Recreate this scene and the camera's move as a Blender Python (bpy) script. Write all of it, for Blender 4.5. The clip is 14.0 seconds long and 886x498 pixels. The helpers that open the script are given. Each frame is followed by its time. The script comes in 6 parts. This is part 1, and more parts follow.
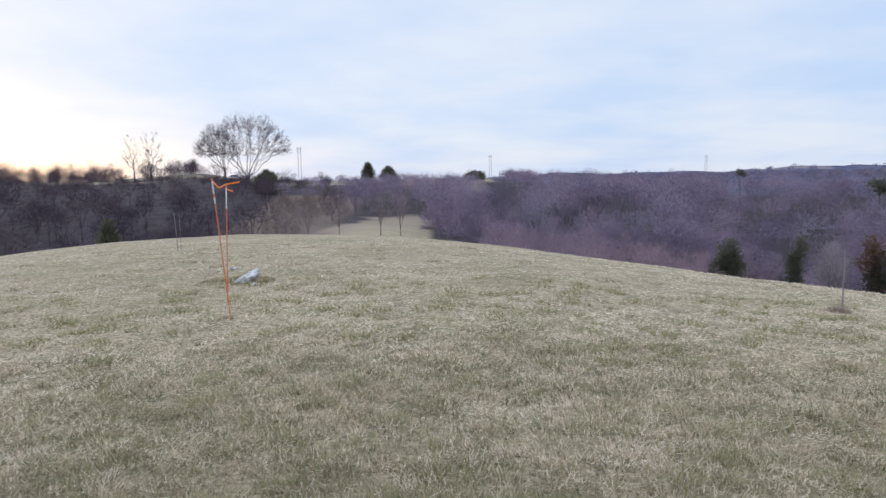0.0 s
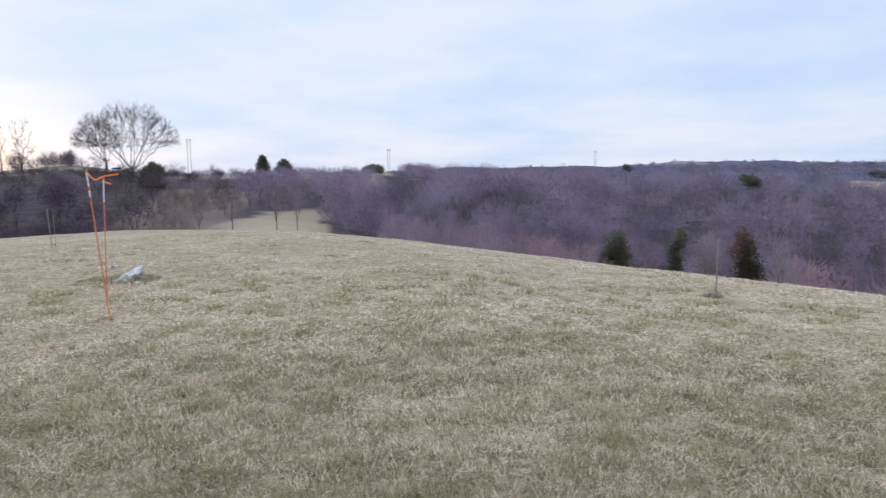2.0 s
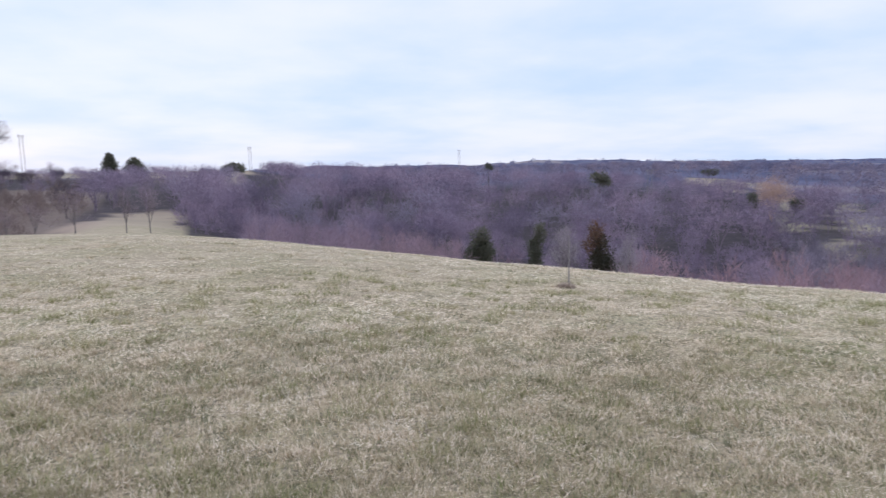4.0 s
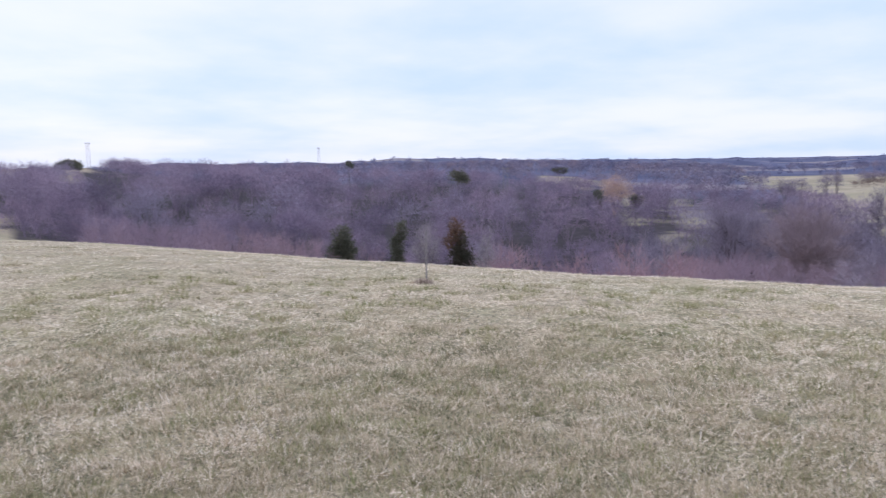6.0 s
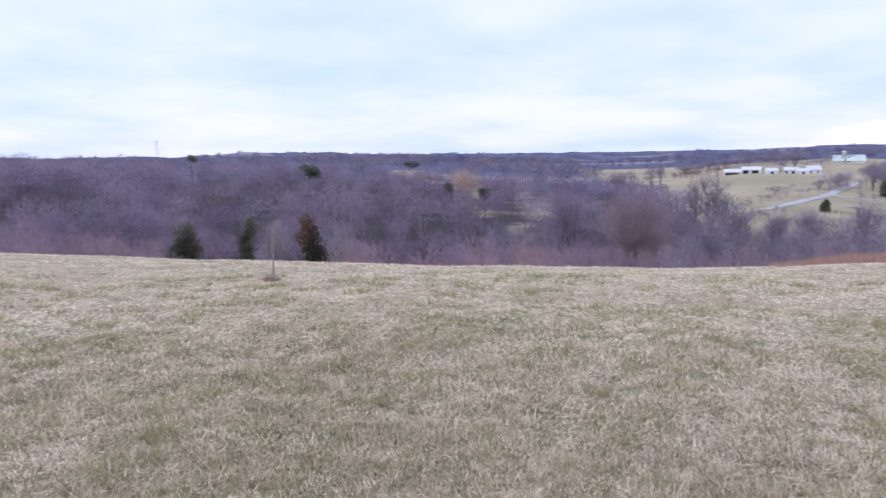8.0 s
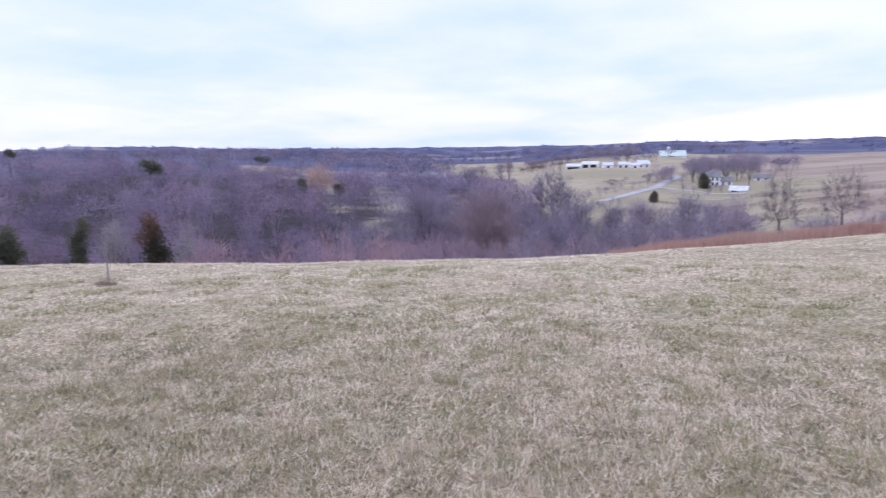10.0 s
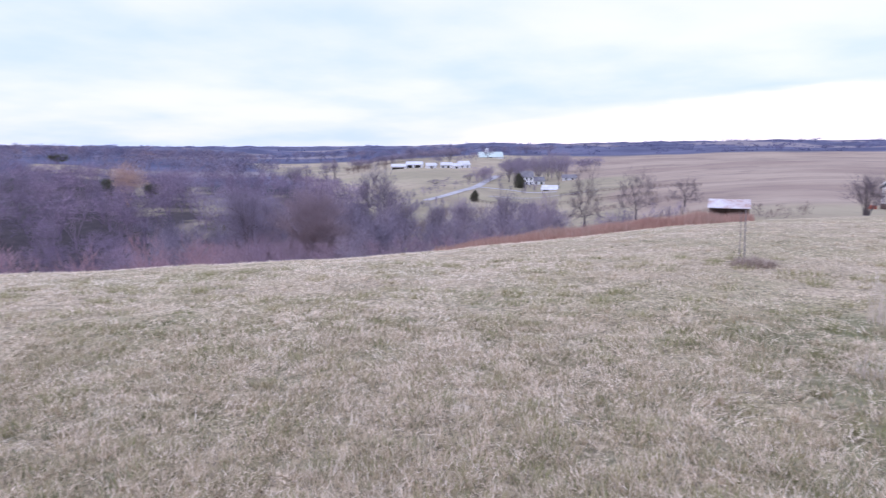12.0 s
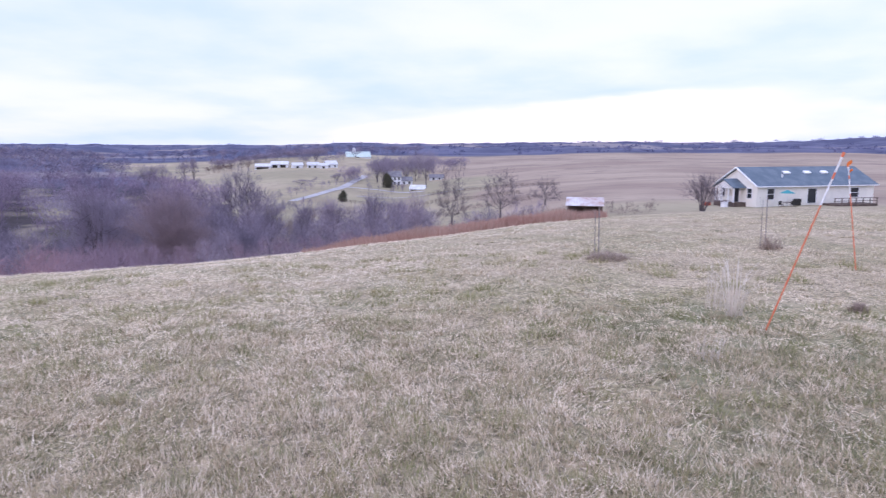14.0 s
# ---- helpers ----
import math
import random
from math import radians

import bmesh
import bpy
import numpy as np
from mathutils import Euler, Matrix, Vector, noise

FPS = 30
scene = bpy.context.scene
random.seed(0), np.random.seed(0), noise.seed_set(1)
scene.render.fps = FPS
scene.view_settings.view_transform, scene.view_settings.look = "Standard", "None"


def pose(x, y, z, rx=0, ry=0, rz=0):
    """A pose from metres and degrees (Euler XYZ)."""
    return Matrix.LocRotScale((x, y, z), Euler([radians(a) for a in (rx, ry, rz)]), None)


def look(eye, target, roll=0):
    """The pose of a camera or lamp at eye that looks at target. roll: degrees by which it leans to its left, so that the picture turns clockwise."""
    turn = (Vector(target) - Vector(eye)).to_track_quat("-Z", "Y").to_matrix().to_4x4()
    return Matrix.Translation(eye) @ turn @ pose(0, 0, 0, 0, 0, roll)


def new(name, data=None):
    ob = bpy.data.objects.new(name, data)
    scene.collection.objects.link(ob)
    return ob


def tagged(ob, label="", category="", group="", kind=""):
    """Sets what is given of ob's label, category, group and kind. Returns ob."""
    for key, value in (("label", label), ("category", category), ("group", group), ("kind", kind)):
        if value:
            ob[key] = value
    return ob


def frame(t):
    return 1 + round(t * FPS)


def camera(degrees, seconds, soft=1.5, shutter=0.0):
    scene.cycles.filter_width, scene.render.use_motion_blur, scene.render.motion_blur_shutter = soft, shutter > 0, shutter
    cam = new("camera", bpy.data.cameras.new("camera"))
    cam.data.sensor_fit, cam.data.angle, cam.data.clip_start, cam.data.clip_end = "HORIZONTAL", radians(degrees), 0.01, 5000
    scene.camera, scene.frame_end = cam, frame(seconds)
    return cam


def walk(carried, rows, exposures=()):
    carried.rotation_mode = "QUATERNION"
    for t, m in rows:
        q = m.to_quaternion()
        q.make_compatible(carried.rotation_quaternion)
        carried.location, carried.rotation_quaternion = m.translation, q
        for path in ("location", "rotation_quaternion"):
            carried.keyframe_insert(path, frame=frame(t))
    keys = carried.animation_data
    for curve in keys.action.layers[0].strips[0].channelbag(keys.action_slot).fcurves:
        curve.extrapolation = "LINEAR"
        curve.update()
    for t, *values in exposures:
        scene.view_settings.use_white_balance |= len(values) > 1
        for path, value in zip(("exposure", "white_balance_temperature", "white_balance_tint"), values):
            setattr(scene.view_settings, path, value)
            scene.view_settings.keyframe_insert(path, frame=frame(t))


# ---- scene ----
cam = camera(66.5, 14.0, soft=1.2, shutter=0.7)
EYE = 1.5
ROWS = [
    (0.0, 0.000, -0.000, 0.000, 84.18, 1.38, 0.00),
    (0.5, 0.005, 0.017, -0.002, 84.06, 1.32, -1.92),
    (1.0, 0.019, 0.025, -0.010, 83.89, 1.20, -3.90),
    (1.5, 0.031, 0.030, -0.013, 83.68, 1.18, -6.13),
    (2.0, 0.043, 0.031, -0.012, 83.47, 1.16, -8.53),
    (2.5, 0.054, 0.026, -0.014, 83.31, 1.13, -11.16),
    (3.0, 0.069, 0.014, -0.020, 83.22, 1.15, -14.03),
    (5.5, 0.153, -0.045, -0.031, 82.88, 1.19, -28.44),
    (6.0, 0.166, -0.057, -0.036, 82.72, 1.07, -31.44),
    (6.5, 0.184, -0.071, -0.042, 82.56, 1.06, -34.51),
    (7.0, 0.209, -0.087, -0.047, 82.39, 1.05, -37.56),
    (7.5, 0.230, -0.097, -0.048, 82.22, 0.97, -40.67),
    (8.0, 0.239, -0.106, -0.052, 82.01, 1.06, -43.84),
    (10.5, 0.272, -0.182, -0.055, 81.32, 0.86, -59.39),
    (11.0, 0.279, -0.202, -0.059, 81.28, 0.79, -63.07),
    (11.5, 0.286, -0.228, -0.066, 81.23, 0.49, -66.95),
    (12.0, 0.295, -0.243, -0.070, 81.24, 0.26, -70.61),
    (12.5, 0.304, -0.246, -0.073, 81.22, 0.16, -73.82),
    (13.0, 0.312, -0.248, -0.075, 81.22, 0.04, -76.72),
    (13.5, 0.320, -0.250, -0.078, 81.21, 0.01, -79.32),
    (14.0, 0.328, -0.253, -0.079, 81.22, -0.16, -81.69),
]
walk(cam, [(t, pose(x, y, EYE + z, rx, ry, rz)) for t, x, y, z, rx, ry, rz in ROWS],
     exposures=[(0.0, 0.13, 6400, 16), (3.0, 0.25, 6480, 19), (8.0, 0.41, 6250, 26), (11.0, 0.47, 6080, 32), (14.0, 0.46, 5980, 34)])

# ---- world, sun ----
world = bpy.data.worlds.new("dusk_sky")
scene.world = world
world.use_nodes = True


class Nodes:
    """Short-hand for building a node tree."""

    def __init__(self, tree):
        self.tree = tree
        tree.nodes.clear()

    def add(self, kind, **links):
        node = self.tree.nodes.new(kind)
        for key, value in links.items():
            self.put(node, key, value)
        return node

    def put(self, node, key, value):
        sock = node.inputs[int(key[1:])] if key[0] == "i" and key[1:].isdigit() else node.inputs[key.replace("_", " ")]
        if hasattr(value, "node"):
            self.tree.links.new(value, sock)
        else:
            sock.default_value = value

    def math(self, op, a, b=0.0, c=0.0, clamp=False):
        n = self.add("ShaderNodeMath", i0=a, i1=b, i2=c)
        n.operation, n.use_clamp = op, clamp
        return n.outputs[0]

    def attribute(self, name):
        n = self.add("ShaderNodeAttribute")
        n.attribute_name = name
        return n.outputs["Fac"]

    def vector(self, op, a, b):
        n = self.add("ShaderNodeVectorMath", i0=a)
        n.operation = op
        self.put(n, "Scale" if op == "SCALE" else "i1", b)
        return n.outputs["Value" if op == "DOT_PRODUCT" else "Vector"]

    def step(self, x, lo, hi, a=0.0, b=1.0):
        n = self.add("ShaderNodeMapRange", i0=x, i1=lo, i2=hi, i3=a, i4=b)
        n.interpolation_type = "SMOOTHSTEP"
        return n.outputs[0]

    def mix(self, fac, a, b, mode="MIX"):
        n = self.add("ShaderNodeMix")
        n.data_type, n.blend_type = "RGBA", mode
        for key, value in (("i0", fac), ("i6", a), ("i7", b)):
            self.put(n, key, value)
        return n.outputs[2]

    def noise(self, vec, scale, detail=4.0, rough=0.55):
        n = self.add("ShaderNodeTexNoise", Vector=vec, Scale=scale, Detail=detail, Roughness=rough)
        return n.outputs["Fac"]


def rgb(r, g, b):
    return (r, g, b, 1.0)


SUN_AZ, SUN_EL = -40.0, 7.0
w = Nodes(world.node_tree)
direction = w.add("ShaderNodeTexCoord").outputs["Generated"]
split = w.add("ShaderNodeSeparateXYZ", i0=direction)
dx, dy, dz = split.outputs
sky = w.add("ShaderNodeTexSky")
sky.sky_type, sky.sun_disc, sky.sun_elevation, sky.sun_rotation = "NISHITA", False, radians(SUN_EL), radians(SUN_AZ)
clear = w.vector("SCALE", sky.outputs[0], 0.13)
# a thin overcast deck: the view direction is carried on to a flat layer
lift = w.math("ADD", w.math("MAXIMUM", dz, 0.0), 0.16)
flat = w.add("ShaderNodeCombineXYZ", i0=w.math("DIVIDE", dx, lift), i1=w.math("DIVIDE", dy, lift), i2=0.0).outputs[0]
soft_cloud = w.noise(flat, 0.55, 3.0, 0.5)
fine_cloud = w.noise(flat, 1.7, 5.0, 0.55)
mass = w.math("ADD", w.math("MULTIPLY", soft_cloud, 0.7), w.math("MULTIPLY", fine_cloud, 0.3))
deck = w.mix(w.step(mass, 0.30, 0.64), rgb(0.54, 0.74, 1.0), rgb(0.80, 0.90, 1.0))
# the deck thins out towards a bright clear strip low in the east
edge = w.math("ADD", w.math("ADD", dz, w.math("MULTIPLY", dy, 0.0925)), w.math("ADD", w.math("MULTIPLY", dx, -0.1324), 0.0755))
edge = w.math("ADD", edge, w.math("MULTIPLY", w.math("SUBTRACT", fine_cloud, 0.5), 0.035))
east = w.math("MULTIPLY", w.step(edge, 0.009, -0.011), w.math("MULTIPLY", w.step(dx, 0.93, 0.985), w.step(dy, -0.75, -0.55)))
deck = w.mix(east, deck, rgb(1.04, 1.03, 1.02))
# glow of the low sun behind the cloud in the west
sun_dir = (math.sin(radians(SUN_AZ - 5)), math.cos(radians(SUN_AZ - 5)), 0.02)
near = w.vector("DOT_PRODUCT", direction, sun_dir)
glow = w.math("MULTIPLY", w.step(near, 0.90, 0.975), w.step(w.math("ADD", dz, w.math("MULTIPLY", soft_cloud, 0.02)), 0.084, 0.068))
deck = w.mix(glow, deck, rgb(1.15, 1.06, 0.95))
low = w.math("MULTIPLY", glow, w.math("MULTIPLY", w.step(dz, 0.045, 0.02), w.step(fine_cloud, 0.45, 0.6)))
deck = w.mix(w.math("MULTIPLY", low, 0.6), deck, rgb(0.75, 0.60, 0.52))
# an overcast sky is brighter overhead than at the horizon
deck = w.vector("SCALE", deck, w.math("ADD", w.math("MULTIPLY", w.math("MAXIMUM", w.math("SUBTRACT", dz, 0.3), 0.0), 1.3), 0.89))
colour = w.mix(0.9, clear, deck)
background = w.add("ShaderNodeBackground", Color=colour, Strength=1.0)
w.add("ShaderNodeOutputWorld", i0=background.outputs[0])

sun_data = bpy.data.lights.new("sun", "SUN")
sun_data.energy, sun_data.angle, sun_data.color = 0.5, radians(14), (1.0, 0.88, 0.74)
sun = new("sun", sun_data)
sun.matrix_world = look((0, 0, 60), (-math.sin(radians(SUN_AZ)) * 60, -math.cos(radians(SUN_AZ)) * 60, 60 - 60 * math.tan(radians(SUN_EL + 3))))


# ---- materials ----
def surface(name, build, rough=0.9, metal=0.0, bump=None, bump_size=0.02, thin=0.0):
    """A procedural material: build(nodes, place) gives the colour, bump(nodes, place) the relief."""
    m = bpy.data.materials.new(name)
    m.use_nodes = True
    n = Nodes(m.node_tree)
    place = n.add("ShaderNodeTexCoord").outputs["Object"]
    b = n.add("ShaderNodeBsdfPrincipled")
    colour_out = build(n, place)
    n.put(b, "Base Color", colour_out)
    b.inputs["Roughness"].default_value, b.inputs["Metallic"].default_value = rough, metal
    b.inputs["Specular IOR Level"].default_value = 0.25
    if bump:
        relief = n.add("ShaderNodeBump", Height=bump(n, place), Distance=bump_size, Strength=0.6)
        n.put(b, "Normal", relief.outputs[0])
    out = b.outputs[0]
    if thin:
        # thin leaves and twigs let part of the light through
        through_light = n.add("ShaderNodeBsdfTranslucent", Color=colour_out)
        out = n.add("ShaderNodeMixShader", i0=thin, i1=out, i2=through_light.outputs[0]).outputs[0]
    n.add("ShaderNodeOutputMaterial", i0=out)
    return m


def mottled(a, b, scale, fine=None, c=None):
    """Two tones in patches of 1/scale metres, with a finer third tone."""
    def build(n, place):
        col = n.mix(n.step(n.noise(place, scale), 0.38, 0.62), rgb(*a), rgb(*b))
        if fine:
            col = n.mix(n.math("MULTIPLY", n.step(n.noise(place, fine, 6.0, 0.7), 0.45, 0.7), 0.7), col, rgb(*(c or a)))
        return col
    return build


def tinted(colours, spread=1.0):
    """Colour by the attribute 'tint' (0 to 1), one value for each plant, and a little by each piece."""
    def build(n, place):
        tint = n.attribute("tint")
        piece = n.add("ShaderNodeNewGeometry").outputs["Random Per Island"]
        fac = n.math("ADD", n.math("MULTIPLY", tint, spread), n.math("MULTIPLY", piece, 1.0 - spread * 0.999), clamp=True)
        ramp = n.add("ShaderNodeValToRGB", i0=fac)
        els = ramp.color_ramp.elements
        while len(els) < len(colours):
            els.new(0.5)
        for i, (e, col) in enumerate(zip(els, colours)):
            e.position, e.color = i / (len(colours) - 1), rgb(*col)
        return ramp.outputs[0]
    return build


def relief(scale, detail=6.0):
    return lambda n, place: n.noise(place, scale, detail, 0.65)


def ground_colour(n, place):
    woods = n.attribute("woods")
    crop = n.attribute("crop")
    pasture = n.attribute("pasture")
    big, mid = n.noise(place, 0.22, 3.0), n.noise(place, 1.3, 5.0, 0.65)
    straw = n.mix(n.step(mid, 0.35, 0.65), rgb(0.42, 0.335, 0.225), rgb(0.52, 0.415, 0.285))
    green = n.mix(n.step(mid, 0.3, 0.7), rgb(0.29, 0.26, 0.14), rgb(0.38, 0.325, 0.19))
    field = n.mix(n.math("MULTIPLY", n.step(n.math("ADD", n.math("MULTIPLY", big, 0.4), n.math("MULTIPLY", n.noise(place, 0.7, 5.0, 0.65), 0.6)), 0.45, 0.57), 0.8), straw, green)
    field = n.mix(n.math("MULTIPLY", n.step(n.noise(place, 13.0, 5.0, 0.65), 0.47, 0.6), 0.45), field, rgb(0.11, 0.092, 0.062))
    field = n.mix(n.math("MULTIPLY", n.step(n.noise(place, 3.2, 6.0, 0.7), 0.5, 0.7), 0.55), field, rgb(0.41, 0.32, 0.225))
    field = n.mix(n.math("MULTIPLY", n.step(n.noise(place, 4.2, 6.0, 0.72), 0.50, 0.64), 0.6), field, rgb(0.165, 0.14, 0.078))
    field = n.mix(n.math("MULTIPLY", n.step(n.noise(place, 26.0, 6.0, 0.7), 0.45, 0.62), 0.6), field, rgb(0.10, 0.08, 0.056))
    field = n.mix(n.math("MULTIPLY", n.attribute("lush"), n.step(n.noise(place, 4.0, 5.0, 0.65), 0.35, 0.6)), field, n.mix(n.step(mid, 0.35, 0.65), rgb(0.125, 0.14, 0.068), rgb(0.19, 0.19, 0.10)))
    # bare earth and thatch tone round the hilltop, darkened for the shade between tufts
    field = n.mix(n.math("MULTIPLY", n.attribute("soil_shade"), n.step(n.noise(place, 20.0, 4.0, 0.6), 0.44, 0.60, 0.0, 0.45)), field, n.mix(n.step(mid, 0.4, 0.6), rgb(0.10, 0.08, 0.056), rgb(0.16, 0.125, 0.09)))
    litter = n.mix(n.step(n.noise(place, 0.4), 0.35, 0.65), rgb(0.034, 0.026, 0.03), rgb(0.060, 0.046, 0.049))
    wide = n.noise(place, 0.012, 4.0, 0.55)
    stubble = n.mix(n.step(wide, 0.36, 0.62), rgb(0.26, 0.19, 0.145), rgb(0.35, 0.27, 0.20))
    meadow = n.mix(n.step(n.noise(place, 0.02, 6.0, 0.65), 0.4, 0.6), rgb(0.38, 0.31, 0.215), rgb(0.285, 0.24, 0.158))
    meadow = n.mix(n.math("MULTIPLY", n.step(n.noise(place, 0.15, 5.0, 0.7), 0.5, 0.66), 0.6), meadow, rgb(0.21, 0.165, 0.13))
    meadow = n.mix(n.math("MULTIPLY", n.step(n.noise(place, 0.035, 7.0, 0.7), 0.52, 0.62), 0.55), meadow, rgb(0.24, 0.175, 0.125))
    stubble = n.mix(n.math("MULTIPLY", n.step(n.noise(place, 0.06, 6.0, 0.7), 0.48, 0.68), 0.5), stubble, rgb(0.16, 0.115, 0.095))
    meadow = n.mix(n.math("MULTIPLY", n.step(n.noise(place, 0.011, 4.0, 0.6), 0.46, 0.56), 0.3), meadow, rgb(0.25, 0.23, 0.135))
    bands = n.noise(n.vector("MULTIPLY", place, (0.045, 0.007, 0.0)), 1.0, 5.0, 0.6)
    stubble = n.mix(n.math("MULTIPLY", n.step(bands, 0.46, 0.62), 0.42), stubble, rgb(0.185, 0.13, 0.105))
    col = n.mix(pasture, field, meadow)
    col = n.mix(crop, col, stubble)
    # blue aerial haze is painted into the ground of the far woods
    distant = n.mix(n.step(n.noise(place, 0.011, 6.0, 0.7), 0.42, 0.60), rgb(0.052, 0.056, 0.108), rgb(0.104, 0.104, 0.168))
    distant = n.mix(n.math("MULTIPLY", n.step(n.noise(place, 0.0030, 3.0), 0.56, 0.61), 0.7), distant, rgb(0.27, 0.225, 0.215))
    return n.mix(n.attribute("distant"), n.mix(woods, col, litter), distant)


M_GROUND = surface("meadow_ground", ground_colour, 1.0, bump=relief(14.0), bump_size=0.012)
M_BLADE = surface("dry_grass", tinted([(0.14, 0.155, 0.068), (0.235, 0.23, 0.122), (0.39, 0.33, 0.207), (0.56, 0.45, 0.305), (0.78, 0.66, 0.515), (0.50, 0.36, 0.24)], 0.42), 0.85, thin=0.25)
M_BLADE_FAR = surface("dry_grass_mat", tinted([(0.40, 0.335, 0.205), (0.50, 0.405, 0.27), (0.61, 0.49, 0.345), (0.70, 0.575, 0.42)], 0.7), 0.9, thin=0.25)
M_STRAW = surface("pale_straw", tinted([(0.20, 0.165, 0.10), (0.37, 0.295, 0.195), (0.60, 0.475, 0.335), (0.80, 0.655, 0.50), (0.92, 0.81, 0.67)], 0.35), 0.7, thin=0.25)
M_STRAW_FAR = surface("matted_straw", tinted([(0.34, 0.29, 0.175), (0.48, 0.395, 0.265), (0.64, 0.525, 0.37), (0.78, 0.65, 0.485), (0.86, 0.755, 0.60)], 0.75), 0.85, thin=0.25)
M_TUFT = surface("tufted_grass", tinted([(0.15, 0.155, 0.08), (0.24, 0.225, 0.13), (0.38, 0.32, 0.205), (0.52, 0.42, 0.29), (0.70, 0.58, 0.44), (0.80, 0.70, 0.57)], 0.8), 0.85, thin=0.25)
M_RED_GRASS = surface("broomsedge", tinted([(0.37, 0.205, 0.165), (0.47, 0.29, 0.23), (0.44, 0.345, 0.285)], 0.75), 0.9, thin=0.25)
M_WOOD = surface("bare_twigs", tinted([(0.15, 0.12, 0.175), (0.225, 0.173, 0.24), (0.29, 0.222, 0.295), (0.37, 0.272, 0.345), (0.31, 0.268, 0.345)], 0.95), 0.95, thin=0.2)
M_GREY_WOOD = surface("bare_grey_twigs", tinted([(0.152, 0.134, 0.18), (0.225, 0.192, 0.245), (0.295, 0.247, 0.31), (0.355, 0.288, 0.335)], 0.95), 0.95, thin=0.2)
M_BRUSH = surface("brown_brush_twigs", tinted([(0.15, 0.115, 0.11), (0.21, 0.155, 0.14), (0.27, 0.20, 0.175)], 0.9), 0.95, thin=0.2)
# twig tones with the shade of the backlit left slope in the colour
M_WOOD_BACKLIT = surface("backlit_bare_twigs", tinted([(0.062, 0.047, 0.066), (0.084, 0.062, 0.08), (0.112, 0.080, 0.094)], 0.95), 0.95, thin=0.2)
M_SCRUB = surface("pinkish_scrub_twigs", tinted([(0.27, 0.20, 0.26), (0.32, 0.22, 0.26), (0.36, 0.225, 0.25)], 0.92), 0.95, thin=0.2)
# no haze in the air, so its blue is mixed into these two colours
M_FAR_WOOD = surface("haze_tinted_far_twigs", tinted([(0.13, 0.125, 0.19), (0.20, 0.18, 0.25), (0.27, 0.225, 0.285), (0.28, 0.21, 0.225)], 0.95), 1.0, thin=0.2)
M_HORIZON_WOOD = surface("haze_tinted_horizon_twigs", tinted([(0.12, 0.128, 0.225), (0.155, 0.157, 0.26), (0.20, 0.19, 0.28)], 0.9), 1.0, thin=0.2)
M_DARK_BARK = surface("dark_bark", mottled((0.06, 0.048, 0.055), (0.10, 0.08, 0.085), 2.0, 25.0, (0.04, 0.032, 0.035)), 0.95)
M_BARK = surface("grey_bark", mottled((0.12, 0.10, 0.105), (0.19, 0.165, 0.165), 3.0, 30.0, (0.08, 0.068, 0.068)), 0.95, bump=relief(25.0))
M_TWIG = surface("dark_twigs", tinted([(0.13, 0.105, 0.125), (0.19, 0.155, 0.175)], 0.3), 0.95, thin=0.2)
M_PALE_TWIG = surface("pale_grey_twigs", tinted([(0.30, 0.26, 0.27), (0.42, 0.37, 0.37)], 0.3), 0.95, thin=0.2)
M_BROWN_TWIG = surface("brown_twigs", tinted([(0.25, 0.192, 0.215), (0.33, 0.255, 0.28)], 0.3), 0.95, thin=0.2)
M_ORANGE_TWIG = surface("orange_twigs", tinted([(0.46, 0.31, 0.24), (0.56, 0.40, 0.32)], 0.3), 0.95, thin=0.2)
M_CEDAR = surface("cedar_needles", tinted([(0.082, 0.086, 0.066), (0.13, 0.132, 0.097), (0.205, 0.18, 0.13)], 0.5), 0.9, thin=0.2)
M_CEDAR_RUST = surface("rusty_cedar_needles", tinted([(0.072, 0.074, 0.056), (0.105, 0.088, 0.062), (0.215, 0.115, 0.078)], 0.85), 0.9, thin=0.2)
M_STAKE_ORANGE = surface("orange_fibreglass", mottled((0.70, 0.17, 0.08), (0.62, 0.22, 0.12), 6.0), 0.45)
M_STAKE_WHITE = surface("white_reflective_band", mottled((0.78, 0.78, 0.80), (0.68, 0.68, 0.70), 20.0), 0.35)
M_TAPE = surface("orange_tape", mottled((0.95, 0.30, 0.05), (0.88, 0.38, 0.12), 12.0), 0.4)
M_POST = surface("weathered_post", mottled((0.23, 0.205, 0.20), (0.31, 0.285, 0.28), 4.0, 40.0, (0.17, 0.145, 0.14)), 0.8)
M_GREEN_BLADE = surface("green_grass", tinted([(0.21, 0.22, 0.095), (0.29, 0.28, 0.13), (0.40, 0.355, 0.20), (0.52, 0.43, 0.28)], 0.4), 0.85, thin=0.3)
M_MULCH = surface("dead_grass_mulch", tinted([(0.25, 0.19, 0.155), (0.38, 0.30, 0.25), (0.52, 0.43, 0.36)], 0.15), 1.0, thin=0.4)
M_WEED = surface("bleached_weeds", tinted([(0.40, 0.33, 0.26), (0.60, 0.525, 0.44), (0.74, 0.675, 0.59)], 0.6), 0.8, thin=0.2)
M_ROCK = surface("pale_limestone", mottled((0.30, 0.28, 0.27), (0.74, 0.72, 0.72), 9.0, 25.0, (0.26, 0.24, 0.22)), 0.9, bump=relief(12.0), bump_size=0.05)
M_WHITE_WALL = surface("white_siding", mottled((0.80, 0.775, 0.71), (0.86, 0.83, 0.765), 0.8, 9.0, (0.74, 0.71, 0.65)), 0.7)
M_WHITE = surface("white_paint", mottled((0.74, 0.75, 0.78), (0.82, 0.82, 0.84), 1.0), 0.5)
